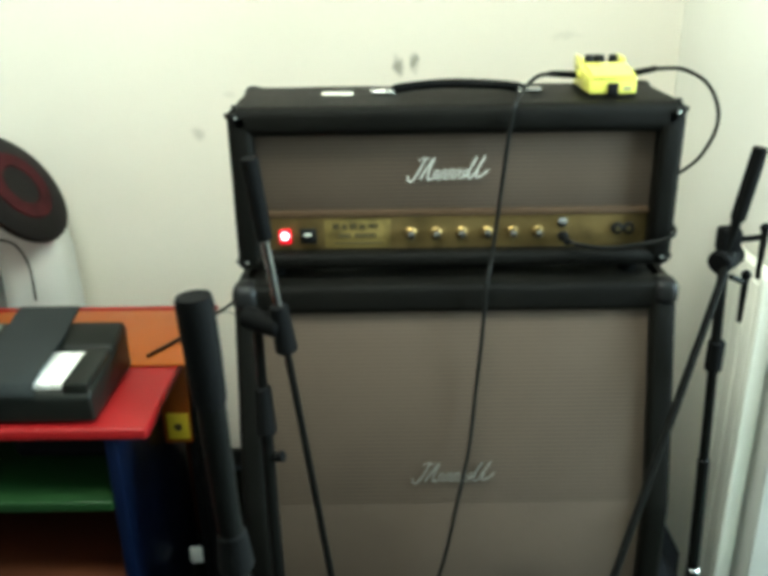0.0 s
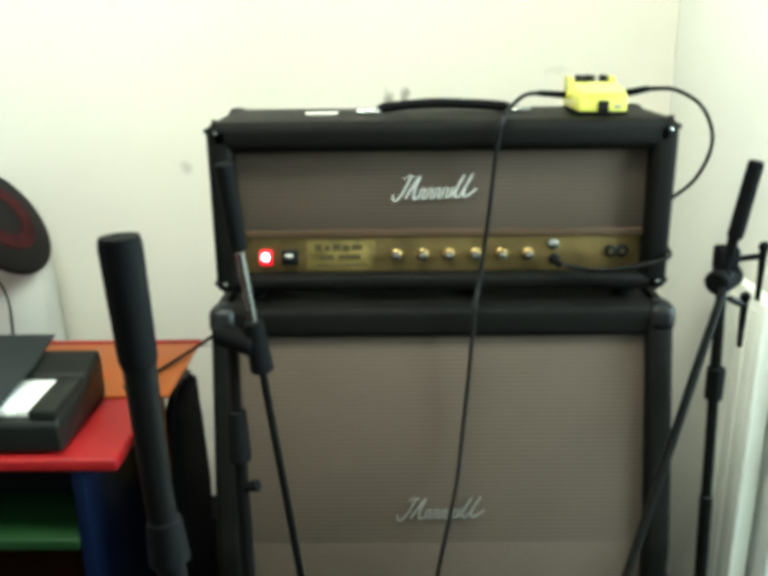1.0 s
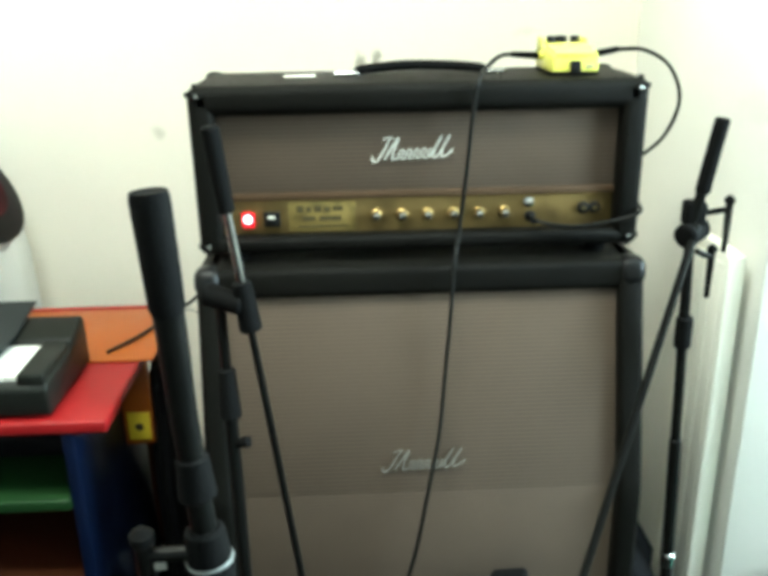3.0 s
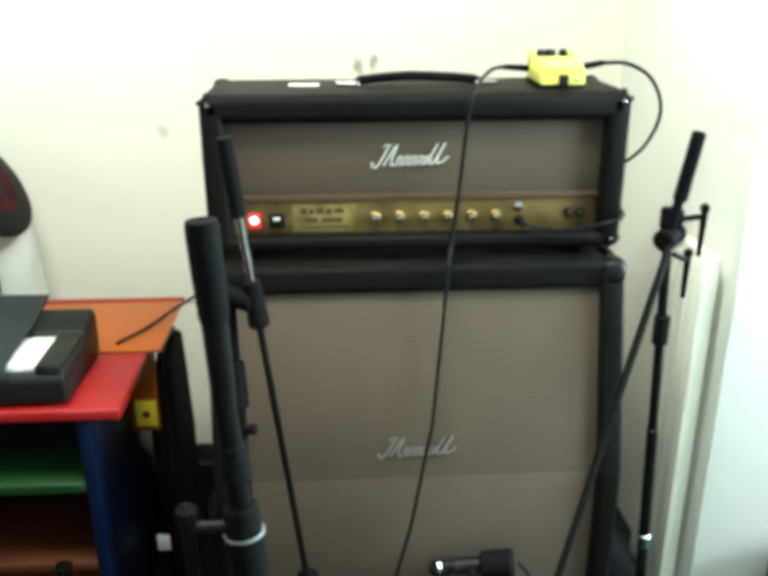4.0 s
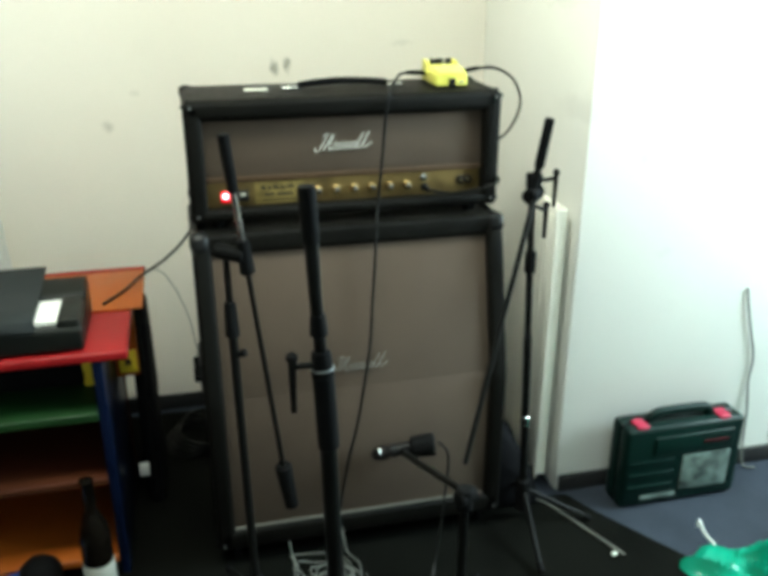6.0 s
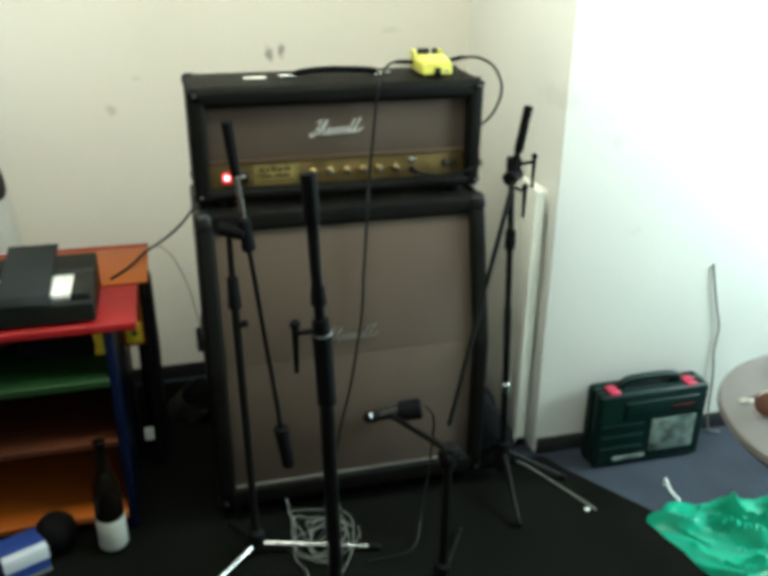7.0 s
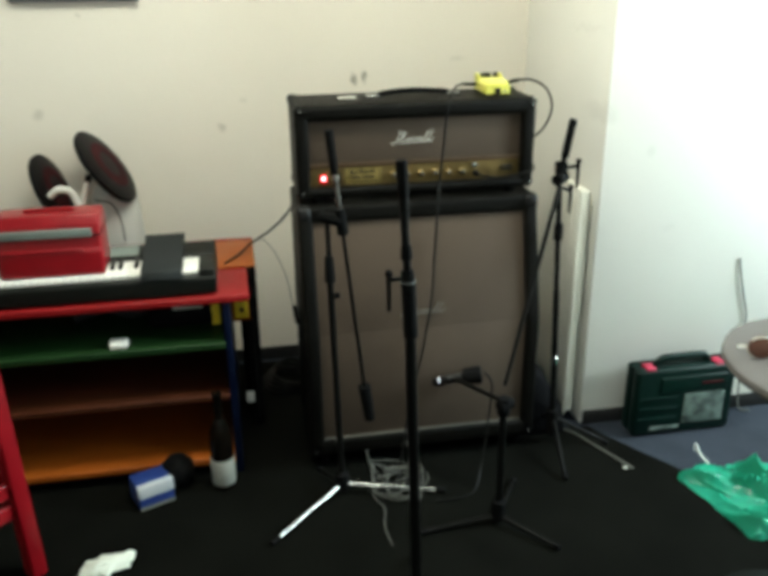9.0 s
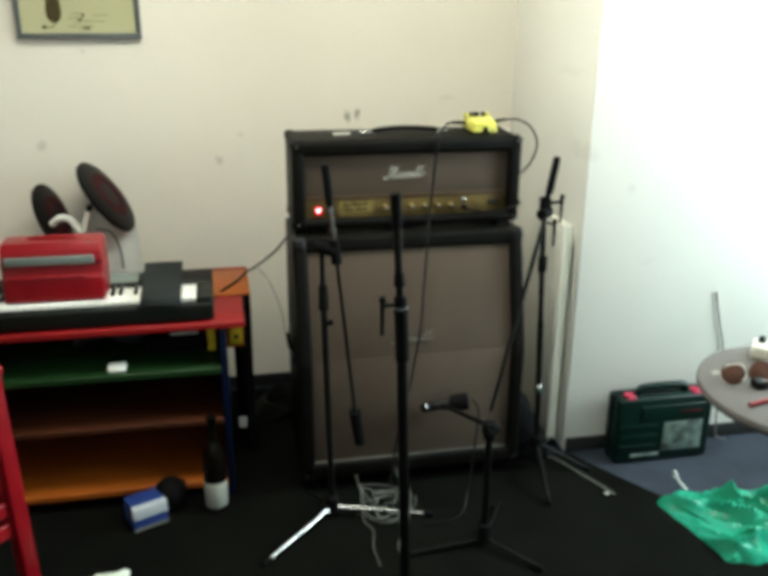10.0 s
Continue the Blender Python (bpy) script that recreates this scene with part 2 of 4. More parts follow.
def along(a, b):
    """A pose at a whose z axis points to b."""
    a, b = Vector(a), Vector(b)
    return Matrix.Translation(a) @ (b - a).to_track_quat("Z", "Y").to_matrix().to_4x4()


def rod(a, b, r, r2=None, seg=14, bm=None):
    d = (Vector(b) - Vector(a)).length
    r2 = r if r2 is None else r2
    e = min(r, r2) * 0.2
    return lathe([(r - e, 0), (r, e), (r2, d - e), (r2 - e, d)], seg, along(a, b), bm)


def smooth_line(pts, steps=6):
    pts = [Vector(p) for p in pts]
    pts = [pts[0] * 2 - pts[1]] + pts + [pts[-1] * 2 - pts[-2]]
    out = []
    for i in range(1, len(pts) - 2):
        p0, p1, p2, p3 = pts[i - 1:i + 3]
        for k in range(steps):
            t = k / steps
            out.append(0.5 * (2 * p1 + (p2 - p0) * t + (2 * p0 - 5 * p1 + 4 * p2 - p3) * t * t + (3 * p1 - p0 - 3 * p2 + p3) * t ** 3))
    out.append(pts[-2])
    return out


def tube(pts, r, steps=6, seg=8, bm=None):
    line = smooth_line(pts, steps)
    bm2 = bmesh.new()
    rows = []
    ref = Vector((0.31, 0.2, 0.93)).normalized()
    for i, p in enumerate(line):
        d = (line[min(i + 1, len(line) - 1)] - line[max(i - 1, 0)]).normalized()
        u = d.cross(ref).normalized()
        if rows and u.dot(last) < 0:
            u = -u
        last = u
        w = d.cross(u)
        rows.append([bm2.verts.new(p + r * (u * math.cos(2 * math.pi * k / seg) + w * math.sin(2 * math.pi * k / seg))) for k in range(seg)])
    for p, q in zip(rows, rows[1:]):
        for k in range(seg):
            bm2.faces.new((p[k], p[(k + 1) % seg], q[(k + 1) % seg], q[k]))
    bm2.faces.new(rows[0][::-1])
    bm2.faces.new(rows[-1])
    return join(bm, bm2)


def nudge(ob, dx, dy=0.0, dz=0.0):
    """Sets a whole thing a little to one side."""
    ob.matrix_basis = Matrix.Translation((dx, dy, dz)) @ ob.matrix_basis


def structure(name, bm, mat, label):
    return tagged(link(name, bm, mat, None, "", True), label, "", "", "structure")


# ---- the room ----
structure("floor", box(-3.2, 2.6, -4.2, 1.0, -0.12, -0.004), CARPET, "worn blue-grey carpet floor")
structure("wall_north", box(-3.2, 0.598, 0.85, 1.0, -0.004, 2.7), WALL, "scuffed cream-painted back wall")
structure("wall_pier", box(0.598, 2.6, 0.098, 1.0, -0.004, 2.7, 0.006), PIER, "white-painted projecting wall with a square corner")
structure("wall_west", box(-3.35, -3.2, -4.2, 1.0, -0.004, 2.7), WALL, "cream-painted side wall")


def window_wall(name, x0, x1, y0, y1, gap, label):
    """A wall with one opening; gap: its start and end along the wall, sill and head."""
    a, b, s, h = gap
    if x1 - x0 < y1 - y0:
        bm = box(x0, x1, y0, a, -0.004, 2.7)
        box(x0, x1, b, y1, -0.004, 2.7, bm=bm)
        box(x0, x1, a, b, -0.004, s, bm=bm)
        box(x0, x1, a, b, h, 2.7, bm=bm)
    else:
        bm = box(x0, a, y0, y1, -0.004, 2.7)
        box(b, x1, y0, y1, -0.004, 2.7, bm=bm)
        box(a, b, y0, y1, -0.004, s, bm=bm)
        box(a, b, y0, y1, h, 2.7, bm=bm)
    return structure(name, bm, WALL, label)


window_wall("wall_east", 2.6, 2.75, -4.35, 1.0, (-1.29, 0.05, 1.05, 2.30), "painted wall out of view, with a wide assumed window opening")
# South opening is unseen too, added to go with the rear fill.
window_wall("wall_south", -3.2, 2.6, -4.35, -4.2, (-2.05, 0.25, 1.05, 2.45), "painted wall out of view, with a wide assumed window opening")
lampbox = thing("ceiling_light", "flat white ceiling light fitting, switched on", "ceiling light", (-0.40, -0.45, 2.7))
part("housing", box(-1.03, 0.23, -0.73, -0.17, 2.64, 2.70, 0.01), CEIL, lampbox)
part("diffuser", box(-1.00, 0.20, -0.70, -0.20, 2.62, 2.642, 0.006), material("lamp_diffuser", (1.0, 1.0, 0.9), 0.5, emit=3.0), lampbox, "glowing white diffuser")
structure("ceiling", box(-3.35, 2.75, -4.35, 1.0, 2.7, 2.85), CEIL, "plain white ceiling")
bm = box(0.606, 2.6, 0.086, 0.098, -0.004, 0.05, 0.003)
structure("skirting_pier", bm, SKIRT, "thin black skirting strip")
structure("skirting_north", box(-3.2, 0.598, 0.838, 0.85, -0.004, 0.05, 0.003), SKIRT, "thin black skirting strip")
# fluted panel radiator on the side of the projecting wall, seen almost end on
radiator = thing("radiator", "narrow white fluted radiator on the side wall", "radiator", (0.56, 0.45, 0))
RY0, RY1, RZ0, RZ1 = 0.140, 0.320, 0.030, 0.850
part("front_panel", box(0.551, 0.557, RY0, RY1, RZ0, RZ1, 0.002), RADIATOR, radiator)
for i in range(4):
    y = RY0 + 0.012 + i * 0.043
    part("rib", box(0.548, 0.5525, y, y + 0.032, RZ0 + 0.02, RZ1 - 0.02, 0.002, 3), RADIATOR, radiator)
part("back_panel", box(0.571, 0.578, RY0, RY1, RZ0, RZ1, 0.003), RADIATOR, radiator)
part("end_cap", box(0.544, 0.579, RY0 - 0.014, RY0 + 0.004, RZ0 + 0.004, RZ1 + 0.004, 0.0075, 4), RADIATOR, radiator, "rounded end cap")
part("top_grille", box(0.552, 0.576, RY0 + 0.005, RY1, RZ1 - 0.006, RZ1 + 0.004, 0.003), RADIATOR, radiator)
for y in (0.19, 0.27):
    part("wall_bracket", box(0.577, 0.5985, y, y + 0.03, 0.20, 0.74, 0.003), RADIATOR, radiator)
pipe_ = part("supply_pipe", rod((0.562, 0.165, 0.0), (0.562, 0.165, RZ0 + 0.01), 0.0075), RADIATOR, radiator)
part("valve", lathe([(0.010, 0), (0.014, 0.006), (0.014, 0.03), (0.009, 0.036)], 16, Matrix.Translation((0.562, 0.165, 0.03))), STEEL, pipe_, "metal valve body")

bm = bmesh.new()
# Right edge pushed outwards: its black stands in for the tool case's shadow.
outline = [(-2.6, -3.6), (1.5, -3.6), (1.02, -0.55), (0.80, -0.23), (0.665, -0.02), (0.62, 0.07), (0.535, 0.08), (0.44, 0.80), (-2.6, 0.82)]
low = [bm.verts.new((x, y, -0.004)) for x, y in outline]
top = [bm.verts.new((x, y, 0.0)) for x, y in outline]
bm.faces.new(top)
for i in range(len(low)):
    j = (i + 1) % len(low)
    bm.faces.new((low[i], low[j], top[j], top[i]))
tagged(link("floor_mat", bm, MAT, None, ""), "large thin black carpet mat on the floor, right margin standing in for shade", "mat")

# ---- amplifier and cabinet ----


def wave_mark(x0, x1, z, y, h, lean=0.0):
    """A raised pale flourish: a hooked tail, a tall double stroke, a run of small round waves and two tall loops."""
    w = x1 - x0

    def put(pts, r, bm=None):
        line = [(x0 + w * (u + 0.10 * v), y + lean * h * v, z + h * (v + 0.12 * u)) for u, v in pts]
        return tube(line, r, 4, 6, bm)

    bm = put([(-0.02, 0.22), (0.0, 0.02), (0.05, 0.0), (0.09, 0.35), (0.12, 0.92)], 0.0016)
    put([(0.04, 0.86), (0.10, 0.98), (0.17, 0.9)], 0.0012, bm)
    put([(0.14, 0.05), (0.17, 0.45), (0.225, 0.95), (0.215, 0.4), (0.235, 0.03), (0.27, 0.08)], 0.0017, bm)
    waves = []
    for i in range(33):
        k = i / 32
        a = k * math.pi * 9.0
        waves.append((0.27 + 0.40 * k + 0.014 * math.sin(2 * a), 0.22 - 0.20 * math.cos(a)))
    put(waves, 0.0014, bm)
    put([(0.67, 0.05), (0.71, 0.5), (0.735, 0.93), (0.705, 0.5), (0.715, 0.06), (0.76, 0.06), (0.80, 0.5), (0.83, 0.95), (0.80, 0.5), (0.81, 0.06), (0.87, 0.10), (0.93, 0.34)], 0.0016, bm)
    return bm


def corner_cap(x, y, z, sx, sy, sz, parent, s=0.034):
    bm = box(x - sx * s, x, y, y + sy * s, z - sz * s, z, 0.0)
    bmesh.ops.bevel(bm, geom=bm.edges[:], offset=0.013, segments=4, affect='EDGES')
    bm.transform(Matrix.Translation((sx * 0.0035, -sy * 0.0035, sz * 0.0035)))
    cap = part("corner_protector", bm, PLASTIC, parent)
    part("rivet", lathe([(0.0035, 0), (0.0032, 0.0015), (0.0015, 0.0025)], 10, pose(x - sx * 0.017, y - 0.0035, z - sz * 0.016, 90)), STEEL, cap)
    return cap


HX, HY0, HY1, HZ0, HZ1 = 0.371, 0.108, 0.345, 0.887, 1.165
head = thing("amplifier_head", "black valve amplifier head with gold panel, switched on", "guitar amplifier", (0, 0.22, 0.885))
bm = box(-HX, HX, HY0, HY1, HZ1 - 0.049, HZ1, 0.017, 5)
box(-HX, HX, HY0, HY1, HZ0, HZ0 + 0.028, 0.011, 4, bm)
box(-HX, -HX + 0.04, HY0, HY1, HZ0 + 0.004, HZ1 - 0.004, 0.011, 4, bm)
box(HX - 0.04, HX, HY0, HY1, HZ0 + 0.004, HZ1 - 0.004, 0.011, 4, bm)
box(-HX + 0.03, HX - 0.03, 0.15, HY1 - 0.01, HZ0 + 0.01, HZ1 - 0.01, 0, 2, bm)
part("body", bm, TOLEX, head)
part("grille_cloth", box(-0.333, 0.333, 0.134, 0.15, 0.985, 1.117, 0.003), CLOTH, head, "tan striped grille cloth")
part("trim_strip", box(-0.333, 0.333, 0.128, 0.15, 0.974, 0.986, 0.002), BROWN_STRIP, head)
panel = part("control_panel", box(-0.333, 0.333, 0.136, 0.15, 0.913, 0.975, 0.002), GOLD, head, "brushed gold control panel")
for i in range(6):
    x = -0.073 + i * 0.0437
    k = part("knob", lathe([(0.0105, 0), (0.0105, 0.004), (0.0085, 0.006), (0.008, 0.016), (0.0066, 0.018)], 20, pose(x, 0.1365, 0.943, 90)), KNOBGOLD, panel, "gold knob with bright cap")
    part("cap", lathe([(0.0065, 0), (0.0062, 0.0015), (0.003, 0.002)], 16, pose(x, 0.118, 0.9445, 90)), STEEL, k)
lamp = part("pilot_lamp", box(-0.301, -0.279, 0.127, 0.137, 0.927, 0.954, 0.004), JEWEL, panel, "lit red jewel lamp")
part("jewel", lathe([(0.0075, 0), (0.0062, 0.004), (0.002, 0.006)], 14, pose(-0.29, 0.127, 0.943, 90)), GLOW, lamp)
sw = part("switch", box(-0.264, -0.236, 0.129, 0.137, 0.928, 0.954, 0.002), PLASTIC, panel)
part("rocker", box(-0.259, -0.241, 0.122, 0.13, 0.933, 0.951, 0.003), PLASTIC, sw)
part("switch_mark", box(-0.256, -0.244, 0.1212, 0.1222, 0.945, 0.949), CREAM, sw)
for x, z, r in ((0.187, 0.959, 0.009), (0.19, 0.934, 0.0095)):
    part("jack_socket", lathe([(r, 0), (r, 0.004), (r * 0.6, 0.006)], 16, pose(x, 0.1365, z, 90)), STEEL if z > 0.95 else PLASTIC, panel)
plate = part("nameplate", box(-0.222, -0.108, 0.1350, 0.1368, 0.917, 0.969, 0.0006), GOLD_BRIGHT, panel, "brighter worn gold nameplate")
for x0, x1, z0, h in ((-0.208, -0.196, 0.951, 0.011), (-0.192, -0.183, 0.951, 0.009), (-0.179, -0.166, 0.951, 0.011), (-0.162, -0.151, 0.951, 0.009), (-0.147, -0.130, 0.953, 0.008), (-0.198, -0.177, 0.936, 0.008), (-0.170, -0.133, 0.936, 0.008), (-0.205, -0.121, 0.925, 0.0025)):
    part("printed_mark", box(x0, x1, 0.1342, 0.1352, z0, z0 + h), INK, plate)
for x in (0.282, 0.301):
    socket = part("input_socket", lathe([(0.0105, 0), (0.0105, 0.004), (0.007, 0.006)], 18, pose(x, 0.1362, 0.947, 90)), PLASTIC, panel)
    part("hole", lathe([(0.0045, 0), (0.0045, 0.0065)], 12, pose(x, 0.1362, 0.947, 90)), INK, socket)
part("emblem", wave_mark(-0.078, 0.062, 1.036, 0.13, 0.040), SCRIPT, head, "worn pale script flourish")
for sx in (-1, 1):
    for z, sz in ((HZ1, 1), (HZ0, -1)):
        corner_cap(sx * HX, HY0, z, sx, 1, sz, head)
    for z, sz in ((HZ1, 1), (HZ0, -1)):
        bm = box(sx * HX - sx * 0.034, sx * HX, HY1 - 0.034, HY1, z - sz * 0.034, z, 0.013, 4)
        bm.transform(Matrix.Translation((sx * 0.003, 0.003, sz * 0.003)))
        part("corner_protector", bm, PLASTIC, head)
    for y in (0.15, 0.31):
        part("foot", lathe([(0.016, 0), (0.017, 0.004), (0.015, 0.022)], 16, pose(sx * 0.31, y, 0.868)), RUBBER, head)
handle = part("handle", tube([(-0.10, 0.235, 1.168), (-0.085, 0.235, 1.175), (0.0, 0.235, 1.181), (0.105, 0.235, 1.175), (0.12, 0.235, 1.168)], 0.0085, 6, 10), RUBBER, head, "black rubber strap handle")
for x in (-0.118, 0.135):
    part("handle_bracket", box(x - 0.022, x + 0.022, 0.221, 0.249, 1.164, 1.173, 0.004, 3), STEEL, handle, "polished handle bracket")
part("tape_label", box(-0.225, -0.17, 0.226, 0.252, 1.1645, 1.167, 0.001), CREAM, head, "strip of pale tape")

CX = 0.378
Y0, ZB, ZT, ZC = -0.016, 0.052, 0.868, 0.475
cab = thing("speaker_cabinet", "tall black angled speaker cabinet with tan grille", "speaker cabinet", (0, 0.17, 0))
side = [(Y0, ZB), (Y0, ZC), (0.078, ZT), (0.365, ZT), (0.365, ZB)]
bm = prism(side, -CX, -CX + 0.044, 0.012, 4)
prism(side, CX - 0.044, CX, 0.012, 4, bm)
prism([(0.072, ZT - 0.05), (0.078, ZT), (0.365, ZT), (0.365, ZT - 0.05)], -CX + 0.006, CX - 0.006, 0.012, 4, bm)
box(-CX + 0.006, CX - 0.006, Y0, 0.365, ZB, ZB + 0.055, 0.012, 4, bm)
prism([(0.03, ZB + 0.02), (0.03, ZC), (0.13, ZT - 0.02), (0.35, ZT - 0.02), (0.35, ZB + 0.02)], -CX + 0.02, CX - 0.02, 0, 2, bm)
body = part("body", bm, TOLEX, cab)
GX = CX - 0.042
dy, dz = 0.094, ZT - ZC
part("lower_grille", box(-GX, GX, 0.002, 0.02, ZB + 0.05, ZC + 0.004, 0.003), CLOTH, cab, "tan striped grille cloth")
up = (ZT - 0.047 - ZC)
part("upper_grille", prism([(0.002, ZC), (0.002 + dy * up / dz, ZC + up), (0.025 + dy * up / dz, ZC + up), (0.025, ZC)], -GX, GX, 0.002), CLOTH, cab, "tan striped grille cloth, tilted back")
pipe = [(-GX + 0.004, 0.0, ZB + 0.055), (GX - 0.004, 0.0, ZB + 0.055)]
part("piping", rod(*pipe, 0.004, bm=None), WHITE_PIPING, cab, "pale piping along the grille")
part("emblem", wave_mark(-0.075, 0.075, 0.518, 0.008, 0.036, 0.24), SCRIPT_WORN, cab, "worn pale script flourish")
for sx in (-1, 1):
    corner_cap(sx * CX, Y0, ZB, sx, 1, -1, cab, 0.04)
    bm = prism([(0.066, ZT - 0.045), (0.076, ZT), (0.125, ZT), (0.115, ZT - 0.045)], sx * CX - sx * 0.045, sx * CX, 0.016, 4)
    bm.transform(Matrix.Translation((sx * 0.0035, -0.003, 0.0035)))
    part("corner_protector", bm, PLASTIC, cab)
    dish = part("side_handle", box(sx * (CX - 0.002), sx * (CX + 0.006), 0.12, 0.26, 0.42, 0.52, 0.006, 3), PLASTIC, cab)
    part("grip", rod((sx * (CX + 0.012), 0.13, 0.475), (sx * (CX + 0.012), 0.25, 0.475), 0.009), RUBBER, dish)
    for y in (0.03, 0.32):
        fork = part("caster", lathe([(0.013, 0.040), (0.024, 0.046), (0.024, 0.053)], 16, pose(sx * 0.33, y, 0)), STAND, cab)
        part("wheel", lathe([(0.014, -0.010), (0.0205, -0.007), (0.0215, 0.0), (0.0205, 0.007), (0.014, 0.010)], 18, pose(sx * 0.33, y, 0.0215, 0, 90)), RUBBER, fork)
        part("fork", box(sx * 0.33 - 0.014, sx * 0.33 + 0.014, y - 0.006, y + 0.006, 0.030, 0.044, 0.002), STAND, fork)

# yellow effects pedal on the head
PX0, PX1, PY0, PY1, PZ = 0.221, 0.299, 0.158, 0.286, 1.166
pedal = thing("effects_pedal", "bright yellow guitar effects pedal with black knobs", "effects pedal", (0.25, 0.22, PZ))
bm = prism([(PY0, PZ + 0.004), (PY0, PZ + 0.032), (PY0 + 0.078, PZ + 0.040), (PY1, PZ + 0.040), (PY1, PZ + 0.004)], PX0, PX1, 0.004, 3)
for x in (PX0, PX1 - 0.007):
    prism([(PY0 + 0.07, PZ + 0.03), (PY0 + 0.08, PZ + 0.054), (PY1 - 0.004, PZ + 0.056), (PY1, PZ + 0.03)], x, x + 0.007, 0.002, 2, bm)
part("body", bm, YELLOW, pedal)
part("base_plate", box(PX0, PX1, PY0, PY1, PZ, PZ + 0.005, 0.001), RUBBER, pedal)
part("treadle", prism([(PY0 - 0.002, PZ + 0.036), (PY0 + 0.068, PZ + 0.048), (PY0 + 0.068, PZ + 0.042), (PY0 - 0.002, PZ + 0.030)], PX0 + 0.004, PX1 - 0.004, 0.001), YELLOW, pedal)
part("battery_latch", box(0.251, 0.269, PY0 - 0.004, PY0 + 0.004, PZ + 0.002, PZ + 0.023, 0.002), PLASTIC, pedal, "black square latch")
part("front_print", box(0.277, 0.290, PY0 - 0.0008, PY0 + 0.001, PZ + 0.010, PZ + 0.017), FAINT, pedal)
for x, r in ((0.241, 0.0085), (0.2585, 0.011), (0.2825, 0.0085)):
    part("knob", lathe([(r, 0), (r, 0.003), (r * 0.9, 0.017), (r * 0.7, 0.019)], 16, pose(x, PY1 - 0.026, PZ + 0.038)), PLASTIC, pedal)
for sx, x in ((-1, PX0), (1, PX1)):
    part("jack_socket", lathe([(0.008, 0), (0.008, 0.006)], 14, pose(x, 0.235, PZ + 0.026, 0, sx * 90)), YELLOW, pedal)

cable = thing("guitar_cable", "black guitar cable looping from pedal to amplifier input", "cable", (0.35, 0.23, 1.0))
part("plug", rod((0.306, 0.235, PZ + 0.026), (0.354, 0.235, PZ + 0.035), 0.0065, 0.005), RUBBER, cable)
part("cord", tube([(0.352, 0.235, PZ + 0.0345), (0.40, 0.235, 1.198), (0.448, 0.235, 1.168), (0.470, 0.235, 1.11), (0.446, 0.235, 1.045), (0.392, 0.24, 0.995), (0.374, 0.20, 0.965), (0.373, 0.12, 0.952), (0.363, 0.092, 0.945), (0.33, 0.094, 0.934), (0.26, 0.098, 0.924), (0.21, 0.10, 0.93), (0.192, 0.112, 0.934)], 0.0034), CABLE, cable)
part("plug", rod((0.19, 0.10, 0.934), (0.19, 0.134, 0.934), 0.006), RUBBER, cable)
cable = thing("guitar_cable", "black guitar cable hanging down the amplifier front", "cable", (0.0, 0.0, 0.5))
part("plug", rod((0.215, 0.235, PZ + 0.026), (0.166, 0.225, PZ + 0.03), 0.0065, 0.005), RUBBER, cable)
part("cord", tube([(0.168, 0.225, PZ + 0.03), (0.14, 0.19, 1.196), (0.11, 0.14, 1.182), (0.092, 0.103, 1.165), (0.083, 0.098, 1.11), (0.072, 0.094, 1.0), (0.061, 0.085, 0.915), (0.052, 0.064, 0.875), (0.046, 0.048, 0.80), (0.034, 0.03, 0.68), (0.022, 0.0, 0.59), (0.0, -0.026, 0.49), (-0.018, -0.03, 0.39), (-0.045, -0.035, 0.28), (-0.072, -0.05, 0.15), (-0.10, -0.09, 0.03), (-0.13, -0.14, 0.006), (-0.22, -0.17, 0.006)], 0.0036), CABLE, cable)

# ---- microphone stands ----


def leg(hub, tip, parent, mat=STAND):
    l = part("leg", rod(hub, Vector(hub).lerp(Vector(tip), 0.93), 0.0072, 0.0065), mat, parent)
    part("rubber_foot", rod(Vector(hub).lerp(Vector(tip), 0.9), tip, 0.009), RUBBER, l)
    if mat is STEEL:
        for k in (0.5, 0.8):
            part("band", rod(Vector(hub).lerp(Vector(tip), k), Vector(hub).lerp(Vector(tip), k + 0.02), 0.0078), RUBBER, l)


def clutch(p, d, parent, r=0.016):
    d = Vector(d).normalized() * 0.028
    return part("clutch", rod(Vector(p) - d, Vector(p) + d, r), RUBBER, parent)


def wing(p, q, parent):
    k = part("wing_screw", rod(p, q, 0.005), STAND, parent)
    part("lever", rod(Vector(q) + Vector((0, 0, 0.012)), Vector(q) - Vector((0, 0, 0.07)), 0.0062, 0.0042), STAND, k)
    part("knob", lathe([(0.003, -0.008), (0.0085, -0.003), (0.0085, 0.003), (0.003, 0.008)], 12, Matrix.Translation(Vector(q) + Vector((0, 0, 0.014)))), RUBBER, k)


# left boom stand, arm tilted steeply over the cabinet's corner
base = Vector((-0.297, -0.150, 0.0))
st = thing("microphone_stand", "black boom stand with chrome legs before the cabinet", "microphone stand", base, "microphone stands")
part("lower_tube", rod(base + Vector((0, 0, 0.06)), (-0.307, -0.105, 0.712), 0.010), STAND, st)
part("upper_tube", rod((-0.307, -0.105, 0.70), (-0.309, -0.098, 0.898), 0.0075), STAND, st)
part("clutch", rod((-0.3068, -0.106, 0.697), (-0.3078, -0.102, 0.777), 0.0165, 0.013), RUBBER, st)
part("wing_screw", rod((-0.305, -0.109, 0.652), (-0.281, -0.116, 0.660), 0.007, 0.009), RUBBER, st)
